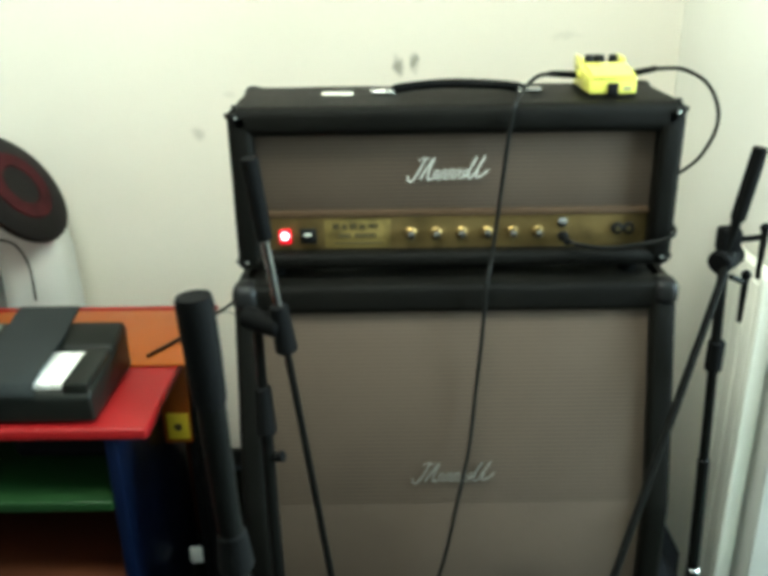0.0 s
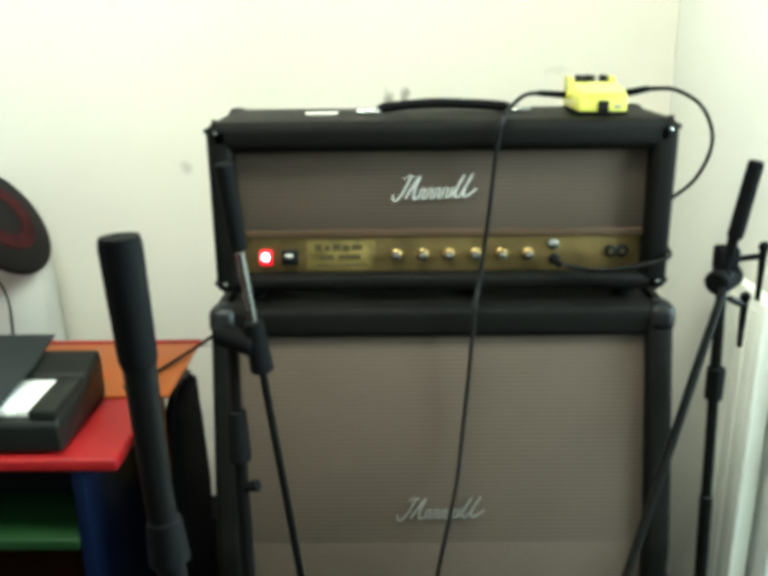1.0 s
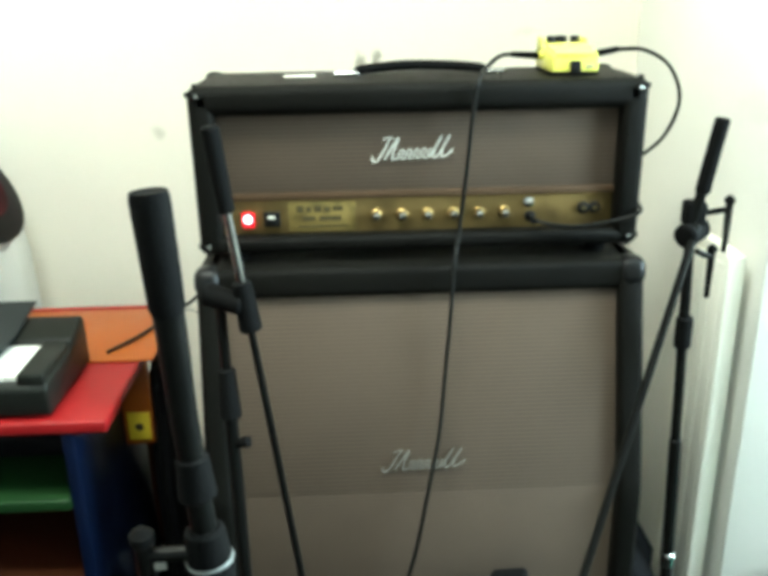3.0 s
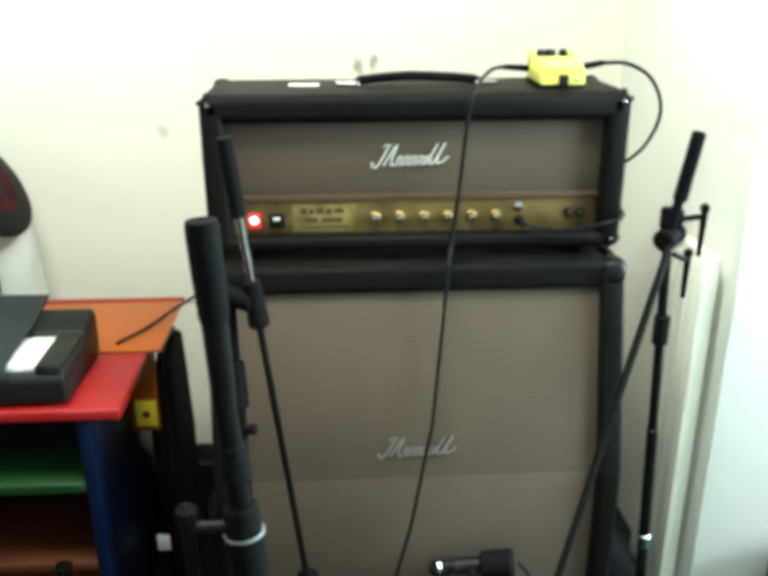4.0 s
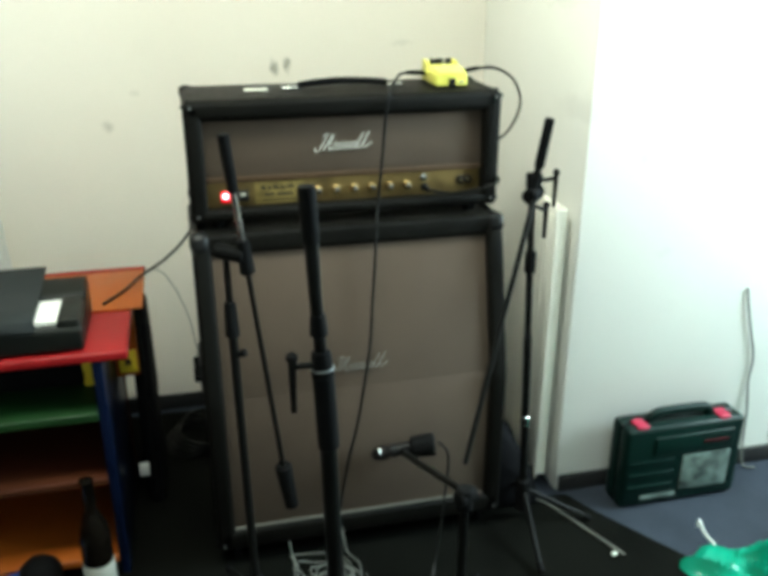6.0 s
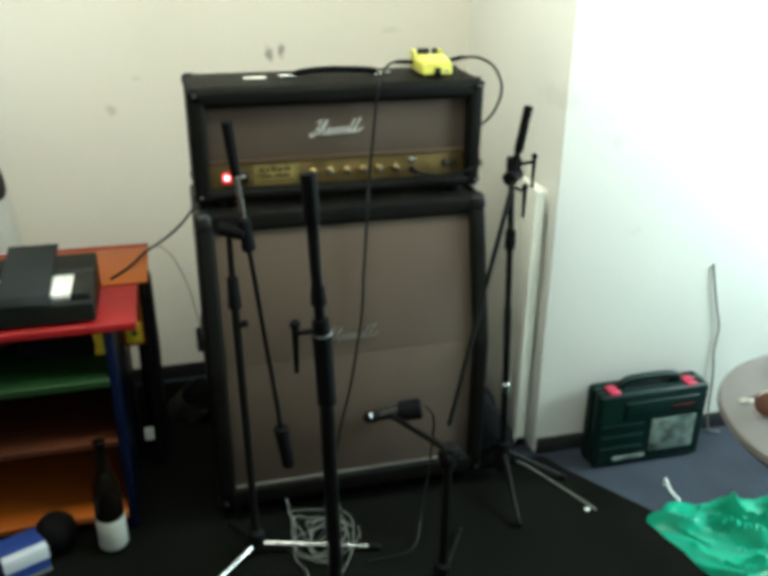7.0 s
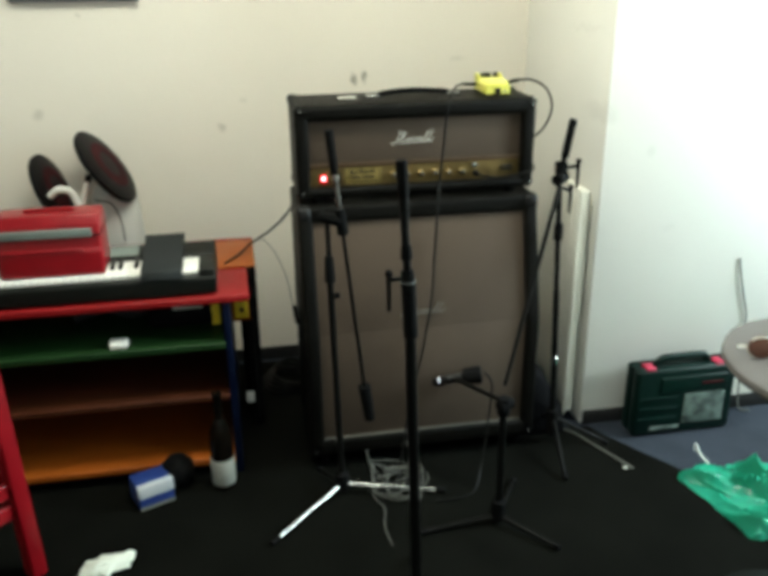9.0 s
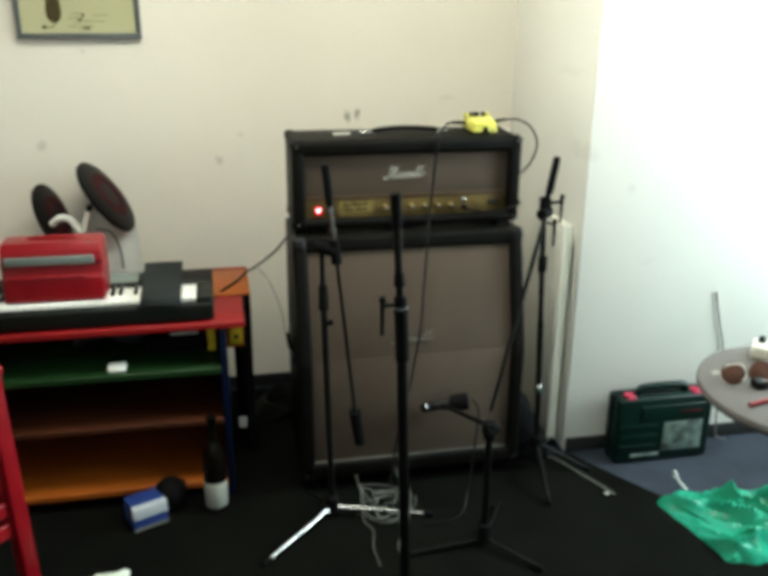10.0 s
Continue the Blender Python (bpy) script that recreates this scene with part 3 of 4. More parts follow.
part("hub", lathe([(0.018, 0), (0.021, 0.01), (0.021, 0.05), (0.012, 0.06)], 16, Matrix.Translation(base + Vector((0, 0, 0.02)))), RUBBER, st)
for tip, mt in (((-0.532, -0.364, 0.009), STEEL), ((0.022, -0.214, 0.009), STEEL), ((-0.36, -0.05, 0.03), STAND)):
    leg(base + Vector((0, 0, 0.035)), tip, st, mt)
top_, end_ = Vector((-0.298, -0.123, 1.139)), Vector((-0.206, -0.085, 0.288))
arm = part("boom", rod(top_.lerp(end_, 0.10), end_, 0.0058), STAND, st)
part("bright_sleeve", rod(top_.lerp(end_, 0.13), top_.lerp(end_, 0.33), 0.0064), STEEL, arm, "bare chrome section")
part("grip", rod(top_, top_.lerp(end_, 0.14), 0.0125, 0.0115), RUBBER, arm)
part("boom_clamp", rod(Vector((-0.33, -0.094, 0.894)), Vector((-0.272, -0.116, 0.882)), 0.017), RUBBER, st)
part("boom_knob", rod(top_.lerp(end_, 0.26), top_.lerp(end_, 0.35), 0.014, 0.017), RUBBER, st)
part("counterweight", rod(top_.lerp(end_, 0.94), end_ + Vector((0.012, 0.005, -0.075)), 0.020, 0.017), RUBBER, arm)

# right boom stand in the corner
st = thing("microphone_stand", "black boom stand leaning beside the white wall", "microphone stand", (0.44, 0.0, 0), "microphone stands")
clampr = Vector((0.410, 0.018, 0.94))
part("lower_tube", rod((0.440, -0.002, 0.05), (0.424, 0.012, 0.56), 0.0105), STAND, st)
part("upper_tube", rod((0.424, 0.012, 0.55), clampr, 0.0085), STAND, st)
clutch((0.417, 0.015, 0.76), (0.0, 0, 1), st, 0.014)
part("collar", rod((0.4327, 0.0045, 0.295), (0.4317, 0.0055, 0.327), 0.0125), STEEL, st, "bright metal collar")
part("hub", rod((0.440, -0.002, 0.03), (0.437, 0.0, 0.13), 0.02), RUBBER, st)
for tip in ((0.62, -0.06, 0.009), (0.40, -0.23, 0.009), (0.41, 0.19, 0.009)):
    leg((0.439, 0.0, 0.10), tip, st)
btop, bend = Vector((0.427, 0.0, 1.02)), Vector((0.178, -0.235, 0.375))
arm = part("boom", rod((0.413, 0.0, 0.95), bend, 0.0065), STAND, st)
part("grip", rod((0.432, -0.002, 1.115), (0.416, 0.004, 1.0), 0.0115, 0.012), RUBBER, arm)
part("neck", rod((0.417, 0.004, 1.01), (0.407, 0.008, 0.945), 0.0085), STAND, arm)
part("boom_clamp", rod((0.392, -0.004, 0.93), (0.43, 0.03, 0.938), 0.020), RUBBER, st)
part("joint", box(0.395, 0.428, 0.0, 0.03, 0.945, 0.985, 0.006, 3), RUBBER, st)
wing((0.42, 0.01, 0.965), (0.462, 0.005, 0.972), st)
wing((0.425, 0.02, 0.90), (0.455, 0.03, 0.885), st)
nudge(st, 0.013)

# short stand with a microphone aimed at the grille
base = Vector((0.137, -0.385, 0))
st = thing("microphone_stand", "short black stand holding a microphone near the grille", "microphone stand", base, "microphone stands")
part("lower_tube", rod(base + Vector((0, 0, 0.03)), base + Vector((0.004, 0.01, 0.40)), 0.0105), STAND, st)
clutch(base + Vector((0.004, 0.01, 0.39)), (0, 0, 1), st, 0.019)
part("hub", rod(base + Vector((0, 0, 0.012)), base + Vector((0, 0, 0.08)), 0.02), RUBBER, st)
for tip in ((-0.104, -0.398, 0.009), (0.27, -0.54, 0.009), (0.25, -0.20, 0.009)):
    leg(base + Vector((0, 0, 0.025)), tip, st)
arm = part("boom", rod(base + Vector((0.004, 0.01, 0.405)), (0.085, -0.085, 0.325), 0.0075), STAND, st)
part("boom_clamp", rod((0.122, -0.385, 0.395), (0.167, -0.365, 0.395), 0.018), RUBBER, st)
mic = thing("microphone", "dark dynamic microphone clipped to a short stand", "microphone", (0.11, -0.06, 0.31))
part("clip", rod((0.175, -0.075, 0.335), (0.115, -0.062, 0.325), 0.029, 0.027), RUBBER, mic)
part("clip_joint", rod((0.088, -0.083, 0.325), (0.12, -0.066, 0.322), 0.010), RUBBER, mic)
part("body", rod((0.165, -0.075, 0.34), (0.075, -0.055, 0.318), 0.014, 0.0165), PLASTIC, mic)
part("band", rod((0.078, -0.0555, 0.318), (0.066, -0.053, 0.316), 0.018), PLASTIC, mic)
part("head", lathe([(0.012, 0), (0.0165, 0.012), (0.0175, 0.026), (0.014, 0.043), (0.006, 0.05)], 18, along((0.068, -0.053, 0.316), (0.02, -0.043, 0.304))), PADBLACK, mic)
part("glint_ring", rod((0.046, -0.048, 0.3115), (0.038, -0.0465, 0.3095), 0.0185), STEEL, mic, "bright metal ring")
nudge(mic, -0.003, 0.008, -0.008)
cord = tagged(link("microphone_cable", tube([(0.178, -0.076, 0.338), (0.20, -0.09, 0.30), (0.19, -0.10, 0.18), (0.15, -0.16, 0.04), (0.10, -0.24, 0.006), (-0.02, -0.26, 0.006)], 0.0032), CABLE), "thin black cable trailing from the microphone", "cable")

# front stand, arm folded straight up
pb = Vector((-0.1910, -0.7540, 0.0))
st = thing("microphone_stand", "black microphone stand with upright folded arm", "microphone stand", pb, "microphone stands")
part("lower_tube", rod(pb + Vector((0, 0, 0.05)), (-0.2140, -0.7540, 0.9290), 0.0125), STAND, st)
part("sleeve", rod((-0.2100, -0.7540, 0.8140), (-0.2155, -0.7540, 0.9390), 0.0155), RUBBER, st)
cl = part("clutch", rod((-0.2155, -0.7540, 0.9290), (-0.2175, -0.7540, 0.9690), 0.0165, 0.0135), RUBBER, st)
part("clutch_ring", rod((-0.2157, -0.7540, 0.9400), (-0.2160, -0.7540, 0.9460), 0.0172), PICFRAME, cl)
wing((-0.2170, -0.7560, 0.9500), (-0.2580, -0.7600, 0.9520), st)
part("upper_tube", rod((-0.2170, -0.7540, 0.9540), (-0.2235, -0.7540, 1.0640), 0.0088), STAND, st)
part("collar", rod((-0.2193, -0.7540, 0.9920), (-0.2205, -0.7540, 1.0240), 0.0128, 0.0105), RUBBER, st)
part("grip", lathe([(0.0095, 0), (0.0112, 0.006), (0.0118, 0.04), (0.0122, 0.072), (0.0112, 0.077)], 18, along((-0.2255, -0.7525, 1.1210), (-0.2295, -0.7510, 1.1980))), RUBBER, st, "black foam grip")
part("grip_neck", rod((-0.2225, -0.7540, 1.0440), (-0.2255, -0.7525, 1.1240), 0.0088, 0.0098), STAND, st)
part("hub", rod(pb + Vector((0, 0, 0.03)), pb + Vector((0, 0, 0.14)), 0.022), RUBBER, st)
for a in (200, 320, 80):
    leg(pb + Vector((0, 0, 0.1)), pb + Vector((0.27 * math.cos(radians(a)), 0.27 * math.sin(radians(a)), 0.009)), st)

# loose grey cable bundle on the mat
coil = thing("cable_coil", "loose tangle of thin grey cable over a chrome stand leg", "cable", (-0.12, -0.17, 0))
rnd = random.Random(4)
for k in range(6):
    c = Vector((-0.122 + rnd.uniform(-0.02, 0.02), -0.165 + rnd.uniform(-0.035, 0.035), 0.0))
    ra, rb, tw = rnd.uniform(0.045, 0.085), rnd.uniform(0.04, 0.10), rnd.uniform(-0.6, 0.6)
    pts = []
    for i in range(11):
        a = 2 * math.pi * i / 10 + tw
        wob = rnd.uniform(0.72, 1.2)
        p = c + Vector((ra * wob * math.cos(a), rb * wob * math.sin(a), 0.0))
        # the strands ride up over the leg
        over = math.exp(-((p.y + 0.155 + 0.33 * (p.x + 0.12)) / 0.05) ** 2)
        p.z = 0.006 + 0.004 * k + 0.045 * over + rnd.uniform(0, 0.012)
        pts.append(p)
    part("loop", tube(pts, 0.0012, 4, 6), GREYCABLE, coil)
part("loose_end", tube([(-0.20, -0.03, 0.07), (-0.197, -0.07, 0.05), (-0.192, -0.13, 0.06), (-0.205, -0.20, 0.012), (-0.182, -0.26, 0.005), (-0.197, -0.34, 0.004), (-0.192, -0.43, 0.004)], 0.0014, 4, 6), GREYCABLE, coil)
part("loose_end", tube([(-0.062, -0.02, 0.075), (-0.058, -0.08, 0.045), (-0.04, -0.15, 0.058), (-0.058, -0.22, 0.012), (-0.095, -0.28, 0.005), (-0.122, -0.35, 0.004), (-0.125, -0.44, 0.004)], 0.0014, 4, 6), GREYCABLE, coil)

# dark soft bag slumped between cabinet and wall
bm = prism([(0.045, 0.0), (0.05, 0.13), (0.08, 0.24), (0.17, 0.27), (0.30, 0.22), (0.36, 0.0)], 0.384, 0.524, 0.015, 3)
bmesh.ops.subdivide_edges(bm, edges=bm.edges[:], cuts=2, use_grid_fill=True)
for v in bm.verts:
    k = (v.co.x - 0.384) / 0.14
    v.co.z *= 1 - 0.75 * k * k
    v.co += Vector((0.004, 0.008, 0.006 * (v.co.z > 0.01))) * noise.noise(v.co * 16)
tagged(link("slumped_bag", bm, NYLON), "slumped black cloth bag beside the cabinet", "bag")

# ---- shelf unit and what stands on it ----
UX0, UX1, UY0, UY1 = -1.78, -0.540, 0.022, 0.56
unit = thing("shelf_unit", "low shelf unit in red, orange, green and blue boards", "shelf unit", (-1.15, 0.3, 0))
part("top_board", box(UX0, UX1, UY0, UY1, 0.604, 0.628, 0.006, 3), RED, unit, "red laminate top board")
part("orange_board", box(UX0 + 0.02, -0.512, 0.255, UY1 - 0.03, 0.628, 0.634, 0.002), ORANGE, unit, "orange board laid on the back of the top")
part("back_strip", box(UX0 + 0.02, -0.512, UY1 - 0.029, UY1 - 0.008, 0.628, 0.635, 0.002), RED, unit, "thin red strip along the back")
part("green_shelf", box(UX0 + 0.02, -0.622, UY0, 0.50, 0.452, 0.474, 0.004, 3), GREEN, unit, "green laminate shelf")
part("middle_shelf", box(UX0 + 0.02, -0.622, UY0 + 0.004, 0.50, 0.272, 0.292, 0.004, 3), BROWN, unit, "brown laminate shelf")
part("bottom_shelf", box(UX0 + 0.02, -0.622, UY0 + 0.004, 0.50, 0.040, 0.062, 0.004, 3), ORANGE, unit, "orange laminate shelf")
part("plinth", box(UX0 + 0.04, -0.63, UY0 + 0.05, UY0 + 0.066, 0.0, 0.04), NYLON, unit)
part("back_panel", box(UX0 + 0.02, -0.60, 0.50, 0.512, 0.02, 0.604), BROWN, unit)
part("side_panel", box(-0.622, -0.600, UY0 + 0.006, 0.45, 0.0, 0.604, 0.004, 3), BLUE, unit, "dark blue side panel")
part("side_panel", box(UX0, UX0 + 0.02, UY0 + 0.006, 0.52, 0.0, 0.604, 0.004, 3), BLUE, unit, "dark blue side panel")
part("back_leg", box(-0.575, -0.545, 0.50, 0.53, 0.0, 0.604, 0.003), NYLON, unit)
post = part("orange_post", box(-0.600, -0.540, 0.30, 0.32, 0.42, 0.604, 0.002), ORANGE, unit, "upright orange board")
part("sticker", box(-0.590, -0.544, 0.296, 0.301, 0.432, 0.494, 0.001), YELLOWTAG, post, "yellow sticker with a small mark")
part("sticker_mark", lathe([(0.009, 0), (0.009, 0.0008)], 12, pose(-0.567, 0.296, 0.462, 90)), INK, post)

KZ = 0.629
keyboard = thing("keyboard", "black electronic keyboard with white keys, partly covered", "keyboard instrument", (-1.15, 0.2, KZ))
bm = prism([(0.034, KZ + 0.006), (0.028, KZ + 0.056), (0.04, KZ + 0.069), (0.165, KZ + 0.071), (0.178, KZ + 0.088), (0.246, KZ + 0.106), (0.258, KZ + 0.085), (0.256, KZ + 0.006)], -1.74, -0.632, 0.006, 3)
part("body", bm, KEYBODY, keyboard)
part("foot_rail", box(-1.70, -0.67, 0.05, 0.09, KZ, KZ + 0.008), RUBBER, keyboard)
part("foot_rail", box(-1.70, -0.67, 0.20, 0.24, KZ, KZ + 0.008), RUBBER, keyboard)
key = None
kx = -0.683
for i in range(43):
    x1 = kx - i * 0.0229
    if key is None:
        key = part("white_key", box(-0.0222, 0, 0.0, 0.124, 0, 0.016, 0.002, 2), IVORY, keyboard)
    else:
        k2 = new("white_key", key.data)
        k2.parent = keyboard
        k2.matrix_parent_inverse = keyboard.matrix_basis.inverted()
        key = k2
    key.location = (x1, 0.042, KZ + 0.064)
black = None
for i in range(43):
    if i < 3 or i % 7 in (1, 5):
        continue
    if black is None:
        black = part("black_key", box(-0.006, 0.006, 0.0, 0.070, 0, 0.012, 0.003, 2), PLASTIC, keyboard)
    else:
        k2 = new("black_key", black.data)
        k2.parent = keyboard
        k2.matrix_parent_inverse = keyboard.matrix_basis.inverted()
        black = k2
    black.location = (kx - (i + 1) * 0.0229 + 0.0004, 0.096, KZ + 0.079)
part("end_block", box(-0.682, -0.636, 0.034, 0.176, KZ + 0.06, KZ + 0.083, 0.005, 3), KEYBODY, keyboard)
bm = prism([(0.186, KZ + 0.0895), (0.186, KZ + 0.0920), (0.238, KZ + 0.1055), (0.238, KZ + 0.1030)], -0.955, -0.865)
part("panel_display", bm, GREYGREEN, keyboard)

bm = prism([(0.022, KZ + 0.064), (0.0205, KZ + 0.066), (0.030, KZ + 0.088), (0.09, KZ + 0.096), (0.17, KZ + 0.101), (0.23, KZ + 0.112), (0.285, KZ + 0.122), (0.286, KZ + 0.118), (0.23, KZ + 0.108), (0.172, KZ + 0.097), (0.09, KZ + 0.092), (0.033, KZ + 0.084)], -0.848, -0.727, 0.0008, 1)
tagged(link("cover_folder", bm, GREYCLOTH), "dark grey plastic folder lying across the keys", "folder")

tb = thing("toolbox", "red metal toolbox with a grey-green band", "toolbox", (-1.1, 0.16, KZ + 0.07))
TX0, TX1, TY0, TY1, TZ0, TZ1 = -1.245, -0.958, 0.085, 0.235, KZ + 0.0825, 0.890
bm = prism([(TY0, TZ0), (TY0, TZ0 + 0.075), (TY0 + 0.006, TZ0 + 0.08), (TY0 + 0.01, TZ1 - 0.03), (TY0 + 0.03, TZ1), (TY1 - 0.03, TZ1), (TY1, TZ1 - 0.03), (TY1, TZ0)], TX0, TX1, 0.007, 3)
part("body", bm, REDPLASTIC, tb)
part("band", box(TX0 + 0.012, TX1 - 0.022, TY0 - 0.001, TY0 + 0.02, TZ1 - 0.062, TZ1 - 0.037, 0.004, 3), GREYGREEN, tb, "grey-green band")
part("ridge", box(TX0 + 0.01, TX1 - 0.05, TY0 - 0.003, TY0 + 0.012, TZ0 + 0.072, TZ0 + 0.082, 0.003, 3), REDPLASTIC, tb)
part("lid_seam", box(TX0 - 0.001, TX1 + 0.001, TY0 + 0.004, TY1 + 0.001, TZ0 + 0.118, TZ0 + 0.121), NYLON, tb)
part("handle", tube([(TX0 + 0.08, 0.16, TZ1 - 0.002), (TX0 + 0.085, 0.16, TZ1 + 0.004), (TX1 - 0.085, 0.16, TZ1 + 0.004), (TX1 - 0.08, 0.16, TZ1 - 0.002)], 0.005, 5), REDPLASTIC, tb)

nudge(tb, 0.008, -0.024)

# toy drum pads in a white shell, against the wall
kit = thing("drum_pad_set", "white electronic drum toy with round black and red pads", "toy drum kit", (-1.1, 0.71, 0))
shell = lathe([(0.085, 0), (0.09, 0.02), (0.088, 0.35), (0.088, 0.62), (0.084, 0.72), (0.074, 0.78), (0.05, 0.82), (0.02, 0.83)], 32, Matrix.Translation((-1.002, 0.715, 0.0)))
lathe([(0.10, 0), (0.105, 0.03), (0.105, 0.60), (0.095, 0.70), (0.06, 0.74)], 32, Matrix.Translation((-1.215, 0.72, 0.0)), shell)
bmesh.ops.subdivide_edges(shell, edges=shell.edges[:], cuts=1, use_grid_fill=True)
for v in shell.verts:
    n_ = noise.noise(Vector((v.co.x * 22, v.co.y * 22, v.co.z * 5))) * 0.011 + noise.noise(v.co * 40) * 0.004
    v.co += Vector((n_, n_ * 0.6, 0.0))
part("shell", shell, WHITEPLASTIC, kit, "white crumpled plastic shell")


def pad(c, towards, r, parent):
    m = along(c, towards)
    p = part("pad", lathe([(r * 0.96, -0.014), (r, -0.006), (r, 0.004), (r * 0.93, 0.011), (r * 0.5, 0.016), (0.01, 0.018)], 32, m), PADBLACK, parent, "black rubber drum pad")
    part("ring", lathe([(r * 0.62, 0.0135), (r * 0.6, 0.0172), (r * 0.36, 0.0192), (r * 0.34, 0.016)], 32, m), PADRED, p, "dark red printed ring")
    return p


pad((-1.012, 0.69, 0.885), (-1.012 + 0.82, 0.69 - 0.09, 0.885 + 0.56), 0.148, kit)
pad((-1.205, 0.70, 0.815), (-1.205 + 0.88, 0.70 - 0.10, 0.815 + 0.34), 0.128, kit)
part("bracket", rod((-1.103, 0.60, 0.765), (-1.062, 0.585, 0.865), 0.010), IVORY, kit, "white bar")
part("bracket_tip", rod((-1.064, 0.586, 0.86), (-1.058, 0.583, 0.882), 0.0105), RUBBER, kit, "black end cap")
part("bracket", tube([(-1.195, 0.59, 0.815), (-1.165, 0.585, 0.838), (-1.125, 0.585, 0.828), (-1.103, 0.59, 0.77)], 0.012), IVORY, kit, "white arched bar")
part("cord", tube([(-1.05, 0.60, 0.79), (-1.0, 0.60, 0.775), (-0.975, 0.60, 0.72), (-0.965, 0.58, 0.64)], 0.003), CABLE, kit)

nudge(kit, 0.012)
lead = tagged(link("speaker_cable", tube([(-0.607, 0.285, 0.638), (-0.56, 0.36, 0.640), (-0.521, 0.44, 0.646), (-0.46, 0.42, 0.69), (-0.41, 0.38, 0.745), (-0.375, 0.372, 0.79)], 0.0038), CABLE), "black lead from the shelf top to the cabinet", "cable")
tagged(link("thin_wire", tube([(-0.515, 0.50, 0.638), (-0.47, 0.50, 0.635), (-0.43, 0.47, 0.585), (-0.40, 0.44, 0.50), (-0.385, 0.42, 0.40)], 0.0016), GREYCABLE), "thin grey wire drooping from the shelf", "wire")

# on the shelves
tagged(link("paper_packet", box(-0.967, -0.912, 0.036, 0.08, 0.4745, 0.495, 0.006, 3), IVORY), "small crumpled white packet on the green shelf", "packet")
bm = tube([(-1.10, 0.25, 0.50), (-1.0, 0.28, 0.52), (-0.92, 0.26, 0.50), (-0.86, 0.3, 0.51), (-0.93, 0.36, 0.52), (-1.05, 0.34, 0.50)], 0.022, 5, 10)
tagged(link("bundled_cloth", bm, GREYCLOTH), "dark bundled cloth on the green shelf", "cloth")
bm = box(-0.86, -0.64, 0.16, 0.36, 0.475, 0.535, 0.02, 3)
tagged(link("black_pouch", bm, NYLON), "black zipped pouch on the green shelf", "pouch")
# Stand-in for the part of the orange sticker board that shows inside the shelf.
tagged(link("sticker_board_end", box(-0.662, -0.634, 0.16, 0.19, 0.474, 0.565, 0.004), YELLOWTAG), "dull yellow block standing in for the sticker board's inner end", "block")
bm = bmesh.new()
bmesh.ops.create_grid(bm, x_segments=14, y_segments=10, size=1)
for v in bm.verts:
    x, y = v.co.x, v.co.y
    v.co = Vector((-0.735 + 0.045 * x + 0.006 * noise.noise(Vector((y * 3, x, 0))), 0.20 + 0.035 * y, 0.541 + 0.006 * noise.noise(Vector((x * 2.5, y * 2, 3)))))
bmesh.ops.solidify(bm, geom=bm.faces[:], thickness=0.004)
tagged(link("folded_cloth", bm, TISSUE), "pale grey cloth folded on the black pouch", "cloth")

# on the floor before the shelves
bt = thing("wine_bottle", "dark glass bottle with a white label", "bottle", (-0.662, -0.035, 0))
part("glass", lathe([(0.030, 0.0), (0.036, 0.004), (0.0365, 0.17), (0.034, 0.20), (0.018, 0.245), (0.0145, 0.26), (0.0145, 0.325), (0.016, 0.327), (0.016, 0.336), (0.012, 0.338)], 24, Matrix.Translation((-0.662, -0.035, 0))), BOTTLE, bt)
part("label", lathe([(0.0368, 0.018), (0.0374, 0.019), (0.0374, 0.107), (0.0368, 0.108)], 24, Matrix.Translation((-0.662, -0.035, 0))), LABELPAPER, bt, "white paper label")
crt = thing("small_carton", "small blue and white carton lying on the floor", "box", (-0.90, -0.07, 0))
m = pose(-0.905, -0.062, 0, 0, 0, 24)
bm = box(-0.054, 0.054, -0.046, 0.046, 0.0, 0.078, 0.002)
bm.transform(m)
part("carton", bm, BOXBLUE, crt)
bm = box(-0.055, 0.055, -0.0475, -0.024, 0.040, 0.0795, 0.001)
bm.transform(m)
part("printed_band", bm, BOXWHITE, crt, "white printed band")
bm = box(-0.055, 0.055, -0.0475, -0.046, 0.0, 0.010, 0.0)
bm.transform(m)
part("printed_band", bm, GREYCABLE, crt)
nudge(crt, 0.022)
tagged(link("black_ball", lathe([(0.012, 0), (0.034, 0.012), (0.050, 0.035), (0.053, 0.056), (0.047, 0.08), (0.03, 0.098), (0.01, 0.104)], 24, Matrix.Translation((-0.805, 0.0, 0.0))), RUBBER), "small black round speaker on the floor", "ball")
bm = bmesh.new()
bmesh.ops.create_icosphere(bm, subdivisions=3, radius=1)
for v in bm.verts:
    k = 1 + 0.55 * noise.noise(v.co * 2.3) + 0.25 * noise.noise(v.co * 6)
    v.co = Vector((-0.985 + v.co.x * 0.06 * k + 0.03 * v.co.y, -0.375 + v.co.y * 0.045 * k, max(0.001, 0.014 + v.co.z * 0.02 * k)))
tagged(link("crumpled_tissue", bm, TISSUE), "crumpled pale tissue on the dark mat", "tissue")

